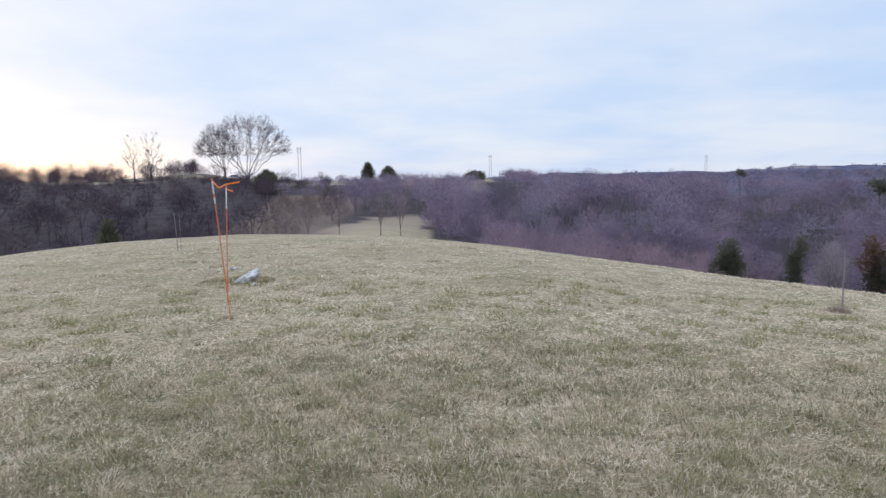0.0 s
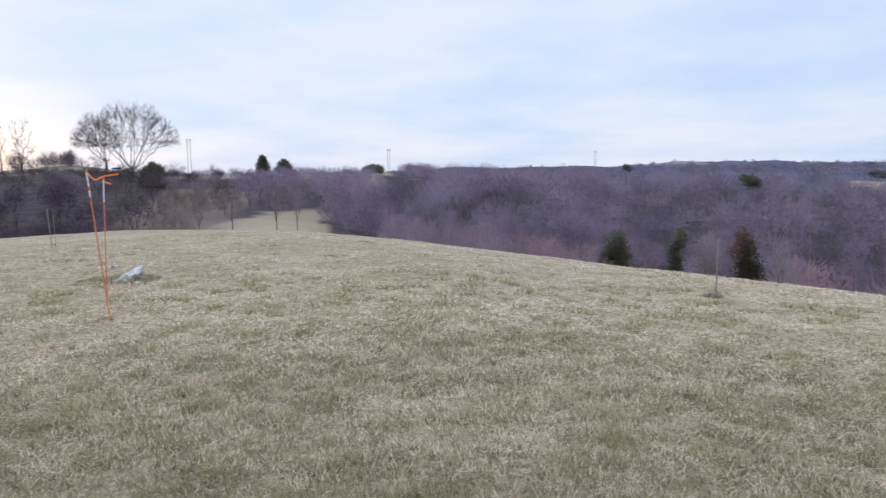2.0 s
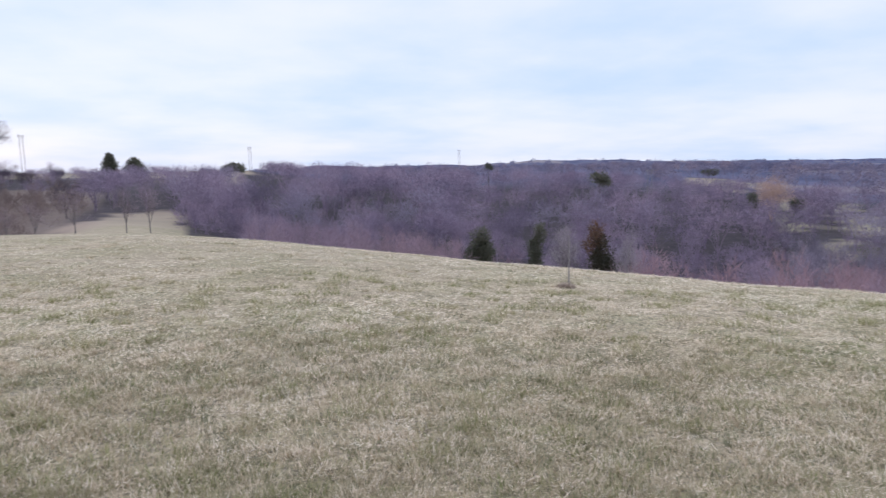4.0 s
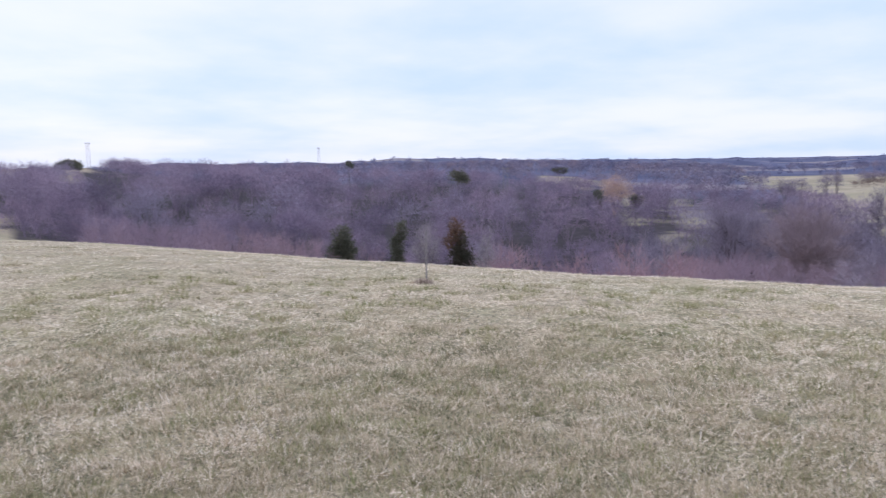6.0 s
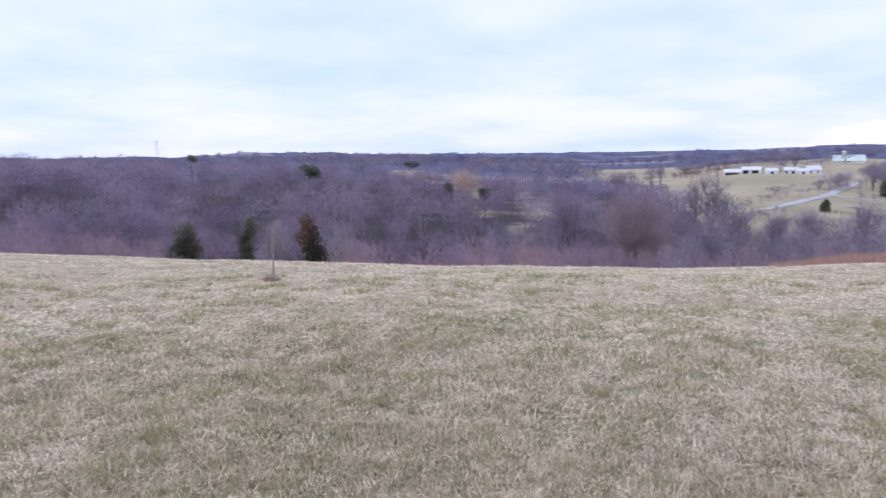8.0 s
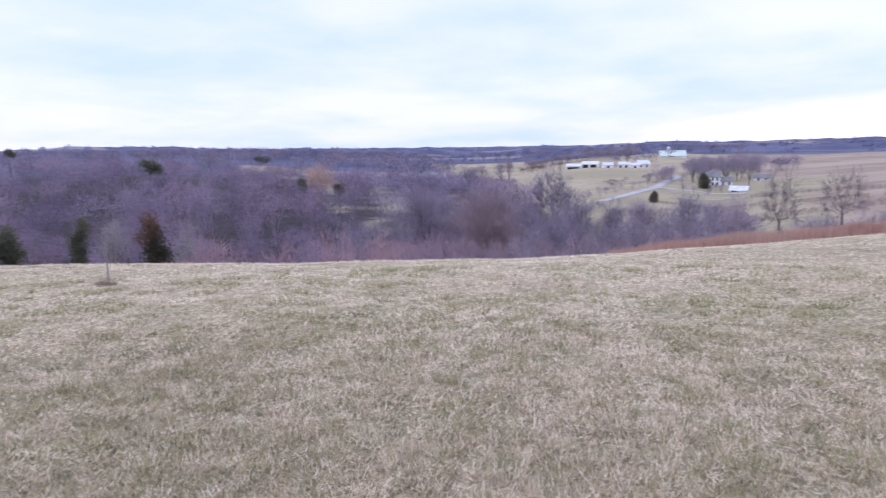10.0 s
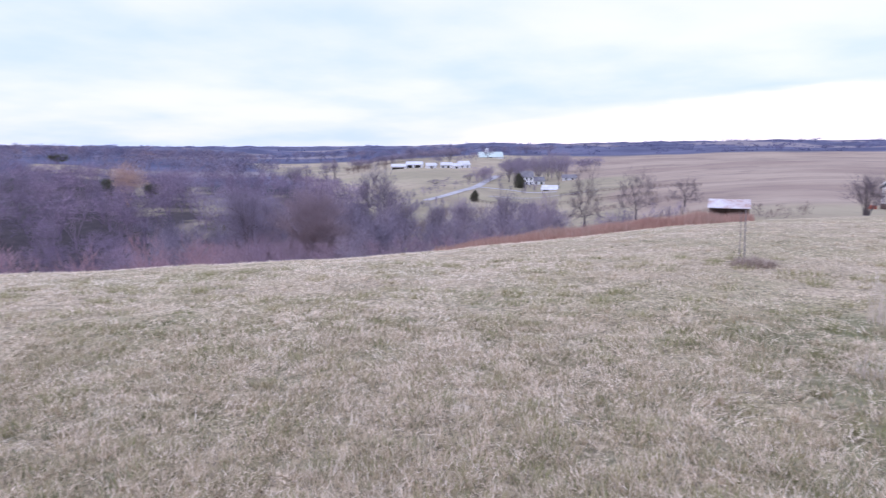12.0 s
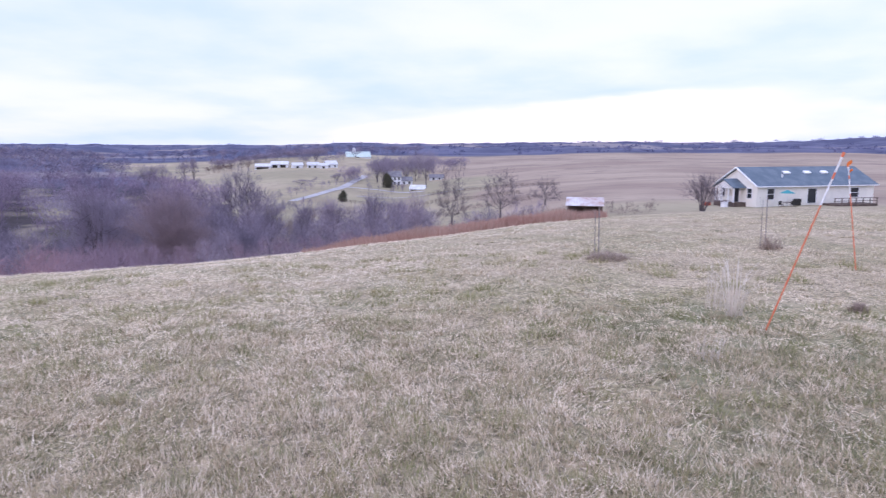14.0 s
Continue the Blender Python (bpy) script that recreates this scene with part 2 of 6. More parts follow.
M_ROOF = surface("teal_shingles", mottled((0.105, 0.14, 0.175), (0.145, 0.18, 0.215), 0.7, 12.0, (0.08, 0.108, 0.135)), 0.9, bump=relief(10.0))
M_ROOF_GREY = surface("grey_shingles", mottled((0.16, 0.15, 0.17), (0.23, 0.22, 0.23), 0.7), 0.9)
M_TIN = surface("white_tin_roof", mottled((0.52, 0.52, 0.55), (0.64, 0.64, 0.66), 0.5, 4.0, (0.42, 0.42, 0.45)), 0.45)
M_RUST_TIN = surface("rusty_tin_roof", mottled((0.58, 0.57, 0.60), (0.36, 0.22, 0.17), 0.45, 3.0, (0.55, 0.50, 0.50)), 0.5)
M_GREEN_TIN = surface("pale_green_tin_roof", mottled((0.40, 0.49, 0.46), (0.48, 0.56, 0.53), 0.3), 0.5)
M_DARK = surface("dark_metal_and_doorway_shade", mottled((0.03, 0.027, 0.025), (0.05, 0.045, 0.04), 1.0), 0.9)
M_BOARD = surface("weathered_boards", mottled((0.10, 0.075, 0.065), (0.16, 0.12, 0.10), 1.0, 8.0), 0.9)
M_ROAD = surface("gravel_road", mottled((0.33, 0.315, 0.32), (0.43, 0.41, 0.415), 0.12, 3.0, (0.26, 0.245, 0.24)), 0.95)
M_CAR = surface("white_car_paint", mottled((0.75, 0.76, 0.78), (0.8, 0.8, 0.82), 1.0), 0.25)
M_TYRE = surface("black_rubber", mottled((0.02, 0.02, 0.02), (0.03, 0.03, 0.03), 6.0), 0.8)
M_TEAL = surface("teal_canvas", mottled((0.03, 0.20, 0.23), (0.04, 0.26, 0.28), 2.0), 0.8)
M_RED = surface("red_paint", mottled((0.35, 0.08, 0.05), (0.42, 0.12, 0.07), 2.0), 0.7)
M_GLASS = bpy.data.materials.new("window_glass")
M_GLASS.use_nodes = True
g = M_GLASS.node_tree.nodes["Principled BSDF"]
g.inputs["Base Color"].default_value, g.inputs["Roughness"].default_value = rgb(0.03, 0.035, 0.045), 0.06


# ---- the lie of the land ----
def polar(az, r):
    return r * math.sin(radians(az)), r * math.cos(radians(az))


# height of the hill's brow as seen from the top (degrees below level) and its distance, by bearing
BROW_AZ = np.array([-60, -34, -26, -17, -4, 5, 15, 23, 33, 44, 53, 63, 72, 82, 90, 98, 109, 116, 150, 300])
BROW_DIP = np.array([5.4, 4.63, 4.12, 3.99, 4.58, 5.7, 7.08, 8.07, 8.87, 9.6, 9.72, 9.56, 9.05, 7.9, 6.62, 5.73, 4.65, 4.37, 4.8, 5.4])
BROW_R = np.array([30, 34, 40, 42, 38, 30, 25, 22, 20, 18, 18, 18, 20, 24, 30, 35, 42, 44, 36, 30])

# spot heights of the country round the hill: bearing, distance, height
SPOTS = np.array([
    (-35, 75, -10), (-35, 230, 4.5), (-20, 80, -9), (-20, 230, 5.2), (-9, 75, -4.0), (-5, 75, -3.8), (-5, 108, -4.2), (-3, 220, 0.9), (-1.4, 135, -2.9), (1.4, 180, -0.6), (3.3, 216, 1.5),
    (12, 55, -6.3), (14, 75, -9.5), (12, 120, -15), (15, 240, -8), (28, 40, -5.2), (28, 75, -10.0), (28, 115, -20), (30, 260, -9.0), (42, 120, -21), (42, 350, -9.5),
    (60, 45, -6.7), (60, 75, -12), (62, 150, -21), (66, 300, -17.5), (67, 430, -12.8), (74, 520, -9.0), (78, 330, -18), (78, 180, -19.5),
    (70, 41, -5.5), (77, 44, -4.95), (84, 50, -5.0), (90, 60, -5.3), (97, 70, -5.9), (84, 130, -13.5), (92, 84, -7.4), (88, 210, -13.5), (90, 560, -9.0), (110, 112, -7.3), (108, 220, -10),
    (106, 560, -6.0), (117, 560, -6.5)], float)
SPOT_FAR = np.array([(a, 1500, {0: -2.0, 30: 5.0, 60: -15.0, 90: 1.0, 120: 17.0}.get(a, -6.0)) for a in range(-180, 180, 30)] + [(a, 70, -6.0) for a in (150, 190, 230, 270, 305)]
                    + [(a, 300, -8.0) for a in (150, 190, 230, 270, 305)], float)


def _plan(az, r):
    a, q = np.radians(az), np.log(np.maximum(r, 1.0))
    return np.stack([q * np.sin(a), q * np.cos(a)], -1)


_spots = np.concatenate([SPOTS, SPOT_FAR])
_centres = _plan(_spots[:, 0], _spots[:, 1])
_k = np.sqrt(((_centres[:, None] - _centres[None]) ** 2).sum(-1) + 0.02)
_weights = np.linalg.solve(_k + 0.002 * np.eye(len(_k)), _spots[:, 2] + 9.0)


def brow(az, table):
    return np.interp((np.asarray(az) + 60) % 360 - 60, np.append(BROW_AZ, 300.1), np.append(table, table[-1]))


def smooth(x, lo, hi):
    t = np.clip((np.asarray(x) - lo) / (hi - lo), 0, 1)
    return t * t * (3 - 2 * t)


def wave(x, y, size, seed=0.0):
    """Cheap smooth unevenness, about -1 to 1."""
    x, y = x / size, y / size
    return (np.sin(1.7 * x + 0.9 * y + seed) + np.sin(-0.8 * x + 1.9 * y + 2.1 + 1.3 * seed) + np.sin(2.9 * x - 1.3 * y + 4.0 + seed)
            + np.sin(0.6 * x + 3.1 * y + 1.0 - seed)) / 4


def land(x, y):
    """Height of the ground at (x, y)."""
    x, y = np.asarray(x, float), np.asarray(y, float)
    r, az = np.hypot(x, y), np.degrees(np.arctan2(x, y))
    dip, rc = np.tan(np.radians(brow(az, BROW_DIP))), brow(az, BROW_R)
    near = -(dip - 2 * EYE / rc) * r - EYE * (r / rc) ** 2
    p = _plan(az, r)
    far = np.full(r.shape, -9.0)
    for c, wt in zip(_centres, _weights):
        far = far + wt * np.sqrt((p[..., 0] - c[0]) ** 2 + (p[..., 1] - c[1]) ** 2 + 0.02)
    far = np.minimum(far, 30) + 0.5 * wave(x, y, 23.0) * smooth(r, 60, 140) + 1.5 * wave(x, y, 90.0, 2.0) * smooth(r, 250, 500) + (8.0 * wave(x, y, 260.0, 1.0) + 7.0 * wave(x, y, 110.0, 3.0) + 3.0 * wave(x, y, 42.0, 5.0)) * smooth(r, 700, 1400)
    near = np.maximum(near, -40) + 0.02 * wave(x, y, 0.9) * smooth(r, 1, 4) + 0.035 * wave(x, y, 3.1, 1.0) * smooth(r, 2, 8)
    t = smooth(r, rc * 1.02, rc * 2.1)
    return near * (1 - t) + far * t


def zone(az, a0, a1, soft):
    return smooth(az, a0 - soft, a0) * (1 - smooth(az, a1, a1 + soft))


def lush(x, y):
    """Share of greener, ranker grass on the hilltop."""
    r, az = np.hypot(x, y), np.degrees(np.arctan2(x, y))
    patch = smooth(0.2 * wave(x, y, 0.24, 7.0) + 0.8 * wave(x + 0.2 * wave(y, x, 0.5), y, 0.075, 3.0) + 0.7 * wave(x + 0.1 * wave(y, x, 0.3), y, 0.043, 5.0) + 0.2 * wave(x, y, 1.1, 1.0) + 0.2 * (1 - smooth(r, 5, 12)), 0.0, 1.0) * 0.75 * (1 - 0.75 * smooth(r, 5, 11)) * (1 - 0.1 * smooth(az, 50, 85))
    hollow = zone(az + 6 * wave(x, y, 1.2), 103, 135, 6) * zone(r, 2.0, 7.2, 1.2)
    return np.clip(np.maximum(patch, hollow * (0.55 + 0.45 * wave(x, y, 0.4, 2.0))), 0, 1) * (1 - smooth(r, 24, 40))


# small openings in the valley woods: bearings from and to, distances from and to
GLADES = [(49.8, 50.9, 132, 184), (51.3, 52.4, 206, 256), (46.5, 47.7, 262, 342), (49.7, 50.8, 256, 310), (55.8, 57.0, 196, 256), (55.7, 56.7, 134, 166)]


def off_line(x, y, line):
    """Distance from a line through the points (bearing, distance)."""
    pts = np.array([polar(a, r) for a, r in line])
    best = np.full(np.shape(x), 1e9)
    for (px, py), (qx, qy) in zip(pts, pts[1:]):
        t = np.clip(((x - px) * (qx - px) + (y - py) * (qy - py)) / ((qx - px) ** 2 + (qy - py) ** 2), 0, 1)
        best = np.minimum(best, np.hypot(x - px - t * (qx - px), y - py - t * (qy - py)))
    return best


def mown(x, y):
    """Distance from the middle of the mown strip that climbs from behind the brow to the skyline."""
    return off_line(x, y, [(-5.0, 84), (-3.4, 106), (-1.6, 132), (0.2, 160), (1.9, 188), (3.0, 214), (3.6, 260)])


def rough_slope(x, y):
    """Distance from the middle of the rough brown slope below the large cedar."""
    return off_line(x, y, [(-15.5, 84), (-12.4, 108), (-10.0, 142)])


def cover(x, y):
    """Shares of woodland floor, ploughed land, pasture and haze-blue distant woodland at (x, y)."""
    r, az = np.hypot(x, y), np.degrees(np.arctan2(x, y))
    jag = 1 + 0.12 * wave(x, y, 11.0) + 0.05 * wave(x, y, 3.0)
    rj = r * jag
    wood_lo = np.interp(az, [-180, -36, -16, -13, -9, -7, -5.6, -2.6, -1.0, 6, 15, 50, 64, 72, 80, 180], [70, 58, 62, 70, 78, 84, 104, 104, 74, 78, 86, 86, 76, 72, 84, 900])
    wood_hi = np.interp(az, [-180, -36, -12, -2, 3, 5, 48, 53, 57, 62, 70, 76, 82, 90, 180], [210, 210, 200, 190, 165, 750, 750, 700, 430, 240, 185, 170, 150, 130, 120])
    woods = smooth(rj, wood_lo * 0.94, wood_lo * 1.06) * (1 - smooth(rj, wood_hi * 0.94, wood_hi * 1.06))
    clearing = zone(az, 39.5, 45.2, 0.7) * zone(rj, 330, 410, 12) + zone(az, 47, 54, 1.0) * zone(rj, 205, 235, 8) * smooth(wave(x, y, 16.0, 1.0), -0.1, 0.2)
    thin = smooth(az, 44, 62) * (1 - 0.4 * smooth(az, 58, 64)) * smooth(wave(x, y, 14.0, 4.0), 0.02, 0.3) * smooth(r, 60, 80) * (1 - smooth(r, 240, 300))
    glades = sum(0.75 * zone(az + 0.9 * wave(x, y, 9.0, 2.0), a0, a1, 0.5) * zone(rj, r0, r1, 6) for a0, a1, r0, r1 in GLADES)
    clearing = clearing + glades + (1 - smooth(mown(x, y) + 6.5 * smooth(r, 106, 118) * (1 - smooth(r, 190, 208)) + 1.6 * wave(x, y, 5.0, 3.0), 3.2, 5.6)) + 0.55 * (1 - smooth(rough_slope(x, y), 6.5, 10.0))
    woods = woods * (1 - np.clip(clearing, 0, 1)) * (1 - 0.35 * thin) * (1 - 0.62 * smooth(az, 63, 69) * smooth(r, 84, 100))
    crop = smooth(r, 112, 132) * (1 - smooth(r, 620, 640)) * zone(az + 5 * wave(x, y, 60.0), 85, 150, 1.0) + smooth(r, 330, 350) * (1 - smooth(r, 620, 630)) * zone(az, 81, 88, 0.6)
    crop = np.maximum(crop, 1.0 * (1 - smooth(rough_slope(x, y), 10.0, 16.0)))
    crop = np.maximum(crop, 0.5 * (1 - smooth(mown(x, y), 5.0, 9.0)))
    woods = np.maximum(woods, smooth(r, 620, 660))
    pasture = smooth(r, 60, 100)
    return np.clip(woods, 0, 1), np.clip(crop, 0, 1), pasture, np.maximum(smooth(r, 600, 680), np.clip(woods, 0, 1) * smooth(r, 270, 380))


# ---- mesh helpers ----
def mesh_of(name, verts, faces, material, tint=None, flat=True):
    """A mesh from arrays: verts (n, 3), faces (m, 3 or 4)."""
    me = bpy.data.meshes.new(name)
    verts, faces = np.asarray(verts, np.float32), np.asarray(faces, np.int32)
    k = faces.shape[1]
    me.vertices.add(len(verts))
    me.vertices.foreach_set("co", verts.ravel())
    me.loops.add(faces.size)
    me.loops.foreach_set("vertex_index", faces.ravel())
    me.polygons.add(len(faces))
    me.polygons.foreach_set("loop_start", np.arange(0, faces.size, k, dtype=np.int32))
    me.polygons.foreach_set("use_smooth", np.full(len(faces), not flat))
    me.update(calc_edges=True)
    if tint is not None:
        me.attributes.new("tint", "FLOAT", "POINT").data.foreach_set("value", np.asarray(tint, np.float32))
    me.materials.append(material)
    return me


def thing(name, x=0, y=0, z=0, turn=0, label="", category="", group="", kind="", data=None):
    ob = new(name, data)
    ob.matrix_basis = pose(x, y, z, 0, 0, turn)
    return tagged(ob, label, category, group, kind)


def part(name, shape, material, parent, label=""):
    """Links a bmesh (or a ready mesh) as one mesh object under a thing or a part."""
    if isinstance(shape, bmesh.types.BMesh):
        me = bpy.data.meshes.new(name)
        shape.to_mesh(me)
        shape.free()
        me.materials.append(material)
    else:
        me = shape
    ob = new(name, me)
    ob.parent = parent
    return tagged(ob, label)


def box(x0, x1, y0, y1, z0, z1, bevel=0.0):
    bm = bmesh.new()
    bmesh.ops.create_cube(bm, size=1)
    for v in bm.verts:
        v.co = Vector(((x0 + x1) / 2 + v.co.x * (x1 - x0), (y0 + y1) / 2 + v.co.y * (y1 - y0), (z0 + z1) / 2 + v.co.z * (z1 - z0)))
    if bevel:
        bmesh.ops.bevel(bm, geom=bm.edges[:], offset=bevel, segments=1, affect="EDGES")
    return bm


def prism(points, y0, y1):
    """A solid with the outline points (x, z), from y0 to y1."""
    bm = bmesh.new()
    a = [bm.verts.new((x, y0, z)) for x, z in points]
    b = [bm.verts.new((x, y1, z)) for x, z in points]
    n = len(points)
    bm.faces.new(a)
    bm.faces.new(b[::-1])
    for i in range(n):
        bm.faces.new((a[i], b[i], b[(i + 1) % n], a[(i + 1) % n]))
    bmesh.ops.recalc_face_normals(bm, faces=bm.faces)
    return bm


def rod(p, q, r0, r1=None, sides=8):
    """A tapered round rod from p to q."""
    p, q = Vector(p), Vector(q)
    bm = bmesh.new()
    bmesh.ops.create_cone(bm, cap_ends=True, segments=sides, radius1=r0, radius2=r0 if r1 is None else r1, depth=(q - p).length)
    turn = (q - p).to_track_quat("Z", "Y").to_matrix().to_4x4()
    bm.transform(Matrix.Translation((p + q) / 2) @ turn)
    return bm


def merge(*shapes):
    out = bmesh.new()
    for s in shapes:
        me = bpy.data.meshes.new("piece")
        s.to_mesh(me)
        s.free()
        out.from_mesh(me)
        bpy.data.meshes.remove(me)
    return out


# ---- the ground ----
def build_ground():
    az = np.concatenate([np.arange(-42, 122, 0.75), np.arange(122, 318, 3.0)])
    r = np.concatenate([np.concatenate([[0.001], np.linspace(0.25, 12, 45)]), np.geomspace(12.3, 120, 85), np.geomspace(122, 700, 85), np.geomspace(720, 4500, 32)])
    aa, rr = np.meshgrid(np.radians(az), r, indexing="ij")
    x, y = rr * np.sin(aa), rr * np.cos(aa)
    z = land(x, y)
    n, m = z.shape
    verts = np.stack([x, y, z], -1).reshape(-1, 3)
    i, j = np.meshgrid(np.arange(n), np.arange(m - 1), indexing="ij")
    i2 = (i + 1) % n
    faces = np.stack([i * m + j, i * m + j + 1, i2 * m + j + 1, i2 * m + j], -1).reshape(-1, 4)
    me = mesh_of("ground", verts, faces, M_GROUND, flat=False)
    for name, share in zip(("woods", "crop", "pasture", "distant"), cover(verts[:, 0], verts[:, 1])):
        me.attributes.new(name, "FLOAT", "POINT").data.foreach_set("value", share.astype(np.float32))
    me.attributes.new("lush", "FLOAT", "POINT").data.foreach_set("value", lush(verts[:, 0], verts[:, 1]).astype(np.float32))
    me.attributes.new("soil_shade", "FLOAT", "POINT").data.foreach_set("value", (1 - smooth(np.hypot(verts[:, 0], verts[:, 1]), 4.5, 8.0)).astype(np.float32))
    thing("ground", data=me, label="dry short winter grass on a rounded hilltop above a wooded valley", category="ground", kind="structure")


build_ground()


# ---- grass ----
def blades(name, r0, r1, count, length, width, seed, label, lean=0.75, az0=-45.0, az1=128.0, material=None, lie=1.0, tone=0.0):
    """Bent grass blades, each two triangles, strewn in clumps over a stretch of the hilltop."""
    g = np.random.default_rng(seed)
    r = np.sqrt(g.uniform(r0 * r0, r1 * r1, count)) * np.clip(g.normal(1, 0.09, count), 0.8, 1.25)
    az = np.radians(g.uniform(az0, az1, count) + g.normal(0, 5, count))
    x, y = r * np.sin(az), r * np.cos(az)
    # draw the blades together into tufts
    cell = length * 1.6
    cx, cy = np.round(x / cell), np.round(y / cell)
    h = np.modf(np.abs(np.sin(cx * 12.9898 + cy * 78.233) * 43758.5453))[0]
    h2 = np.modf(np.abs(np.sin(cx * 39.346 + cy * 11.135) * 24634.6345))[0]
    pull = g.uniform(0.0, 0.6, count)
    x = x * (1 - pull) + (cx + (h - 0.5) * 0.8) * cell * pull
    y = y * (1 - pull) + (cy + (h2 - 0.5) * 0.8) * cell * pull
    z = land(x, y)
    patch = wave(x, y, 1.5, 3.0) + 0.6 * wave(x, y, 0.45, 1.0)
    size = length * g.uniform(0.45, 1.35, count) * (0.65 + 0.7 * h) * (1 + 0.35 * patch)
    turn = h * 6.28 + g.normal(0, 0.9, count)
    flop = np.clip(g.normal(lean, 0.28, count), 0.1, 1.45)
    ox, oy = np.cos(turn), np.sin(turn)
    sx, sy = -oy * width * 0.5, ox * width * 0.5
    mid_h, mid_o = size * 0.55 * np.cos(flop * 0.6), size * 0.55 * np.sin(flop * 0.6)
    tip_h, tip_o = mid_h + size * 0.45 * np.cos(flop * 1.45), mid_o + size * 0.45 * np.sin(flop * 1.45)
    mid_h, tip_h = mid_h * lie, tip_h * lie
    v = np.empty((count, 4, 3))
    for k, (o, hh, s) in enumerate(((0, -0.01, 0), (mid_o, mid_h, 1), (mid_o, mid_h, -1), (tip_o, np.maximum(tip_h, 0.008), 0))):
        v[:, k, 0], v[:, k, 1], v[:, k, 2] = x + ox * o + sx * s, y + oy * o + sy * s, z + hh
    base = np.arange(count)[:, None] * 4
    f = np.concatenate([base + [0, 2, 1], base + [1, 2, 3]])
    tint = np.clip(0.52 + tone + 0.16 * wave(x, y, 2.2, 5.0) + 0.18 * wave(x, y, 0.5, 2.0) + 0.38 * wave(x, y, 0.09, 4.0) + (0.5 if r1 < 7 else 0.16) * (h2 - 0.5) - 0.55 * lush(x, y), 0, 1)
    me = mesh_of(name, v.reshape(-1, 3), f, material or M_BLADE, np.repeat(tint, 4))
    return thing(name, data=me, label=label, category="grass", kind="stuff")


def straws(name, r0, r1, count, length, width, seed, label, rise=0.25, az0=-45.0, az1=128.0, tone=0.0, material=None):
    """Straight dead stalks lying over the turf, each one long thin triangle, combed into swirls."""
    g = np.random.default_rng(seed)
    r = np.sqrt(g.uniform(r0 * r0, r1 * r1, count)) * np.clip(g.normal(1, 0.09, count), 0.8, 1.25)
    az = np.radians(g.uniform(az0, az1, count) + g.normal(0, 5, count))
    x, y = r * np.sin(az), r * np.cos(az)
    lump = np.modf(np.abs(np.sin(np.round(x / 0.14 + 0.6 * wave(x, y, 0.2)) * 12.9898 + np.round(y / 0.14 + 0.6 * wave(y, x, 0.2)) * 78.233) * 43758.5453))[0]
    keep = 1.5 * (lump - 0.5) + 0.45 * wave(x, y, 0.55, 6.0) + 0.5 * wave(x, y, 0.16, 1.5) + 0.7 * wave(x, y, 0.06, 3.5) + 0.35 * wave(x, y, 1.9, 2.5) + g.normal(0, 0.5, count) > -0.15 + 0.7 * lush(x, y)
    x, y = x[keep], y[keep]
    n = len(x)
    z = land(x, y)
    turn = 3.0 * wave(x, y, 0.8, 2.0) + g.normal(0, 1.3, n)
    size = length * g.uniform(0.35, 1.25, n)
    up = size * np.abs(g.normal(0, rise, n))
    ox, oy = np.cos(turn) * size, np.sin(turn) * size
    sx, sy = -np.sin(turn) * width * 0.5, np.cos(turn) * width * 0.5
    low = g.uniform(0.006, 0.03, n)
    v = np.stack([np.stack([x - sx, y - sy, z + low], 1), np.stack([x + sx, y + sy, z + low], 1), np.stack([x + ox, y + oy, land(x + ox, y + oy) + low + up], 1)], 1)
    tint = np.clip(0.66 + tone - 0.32 * smooth(np.degrees(np.arctan2(x, y)), 78, 102) * smooth(np.hypot(x, y), 6, 10) + 0.3 * wave(x, y, 2.2, 5.0) + 0.3 * wave(x, y, 0.4, 2.0), 0, 1)
    me = mesh_of(name, v.reshape(-1, 3), np.arange(3 * n).reshape(-1, 3), material or M_STRAW, np.repeat(tint, 3))
    return thing(name, data=me, label=label, category="grass", kind="stuff")


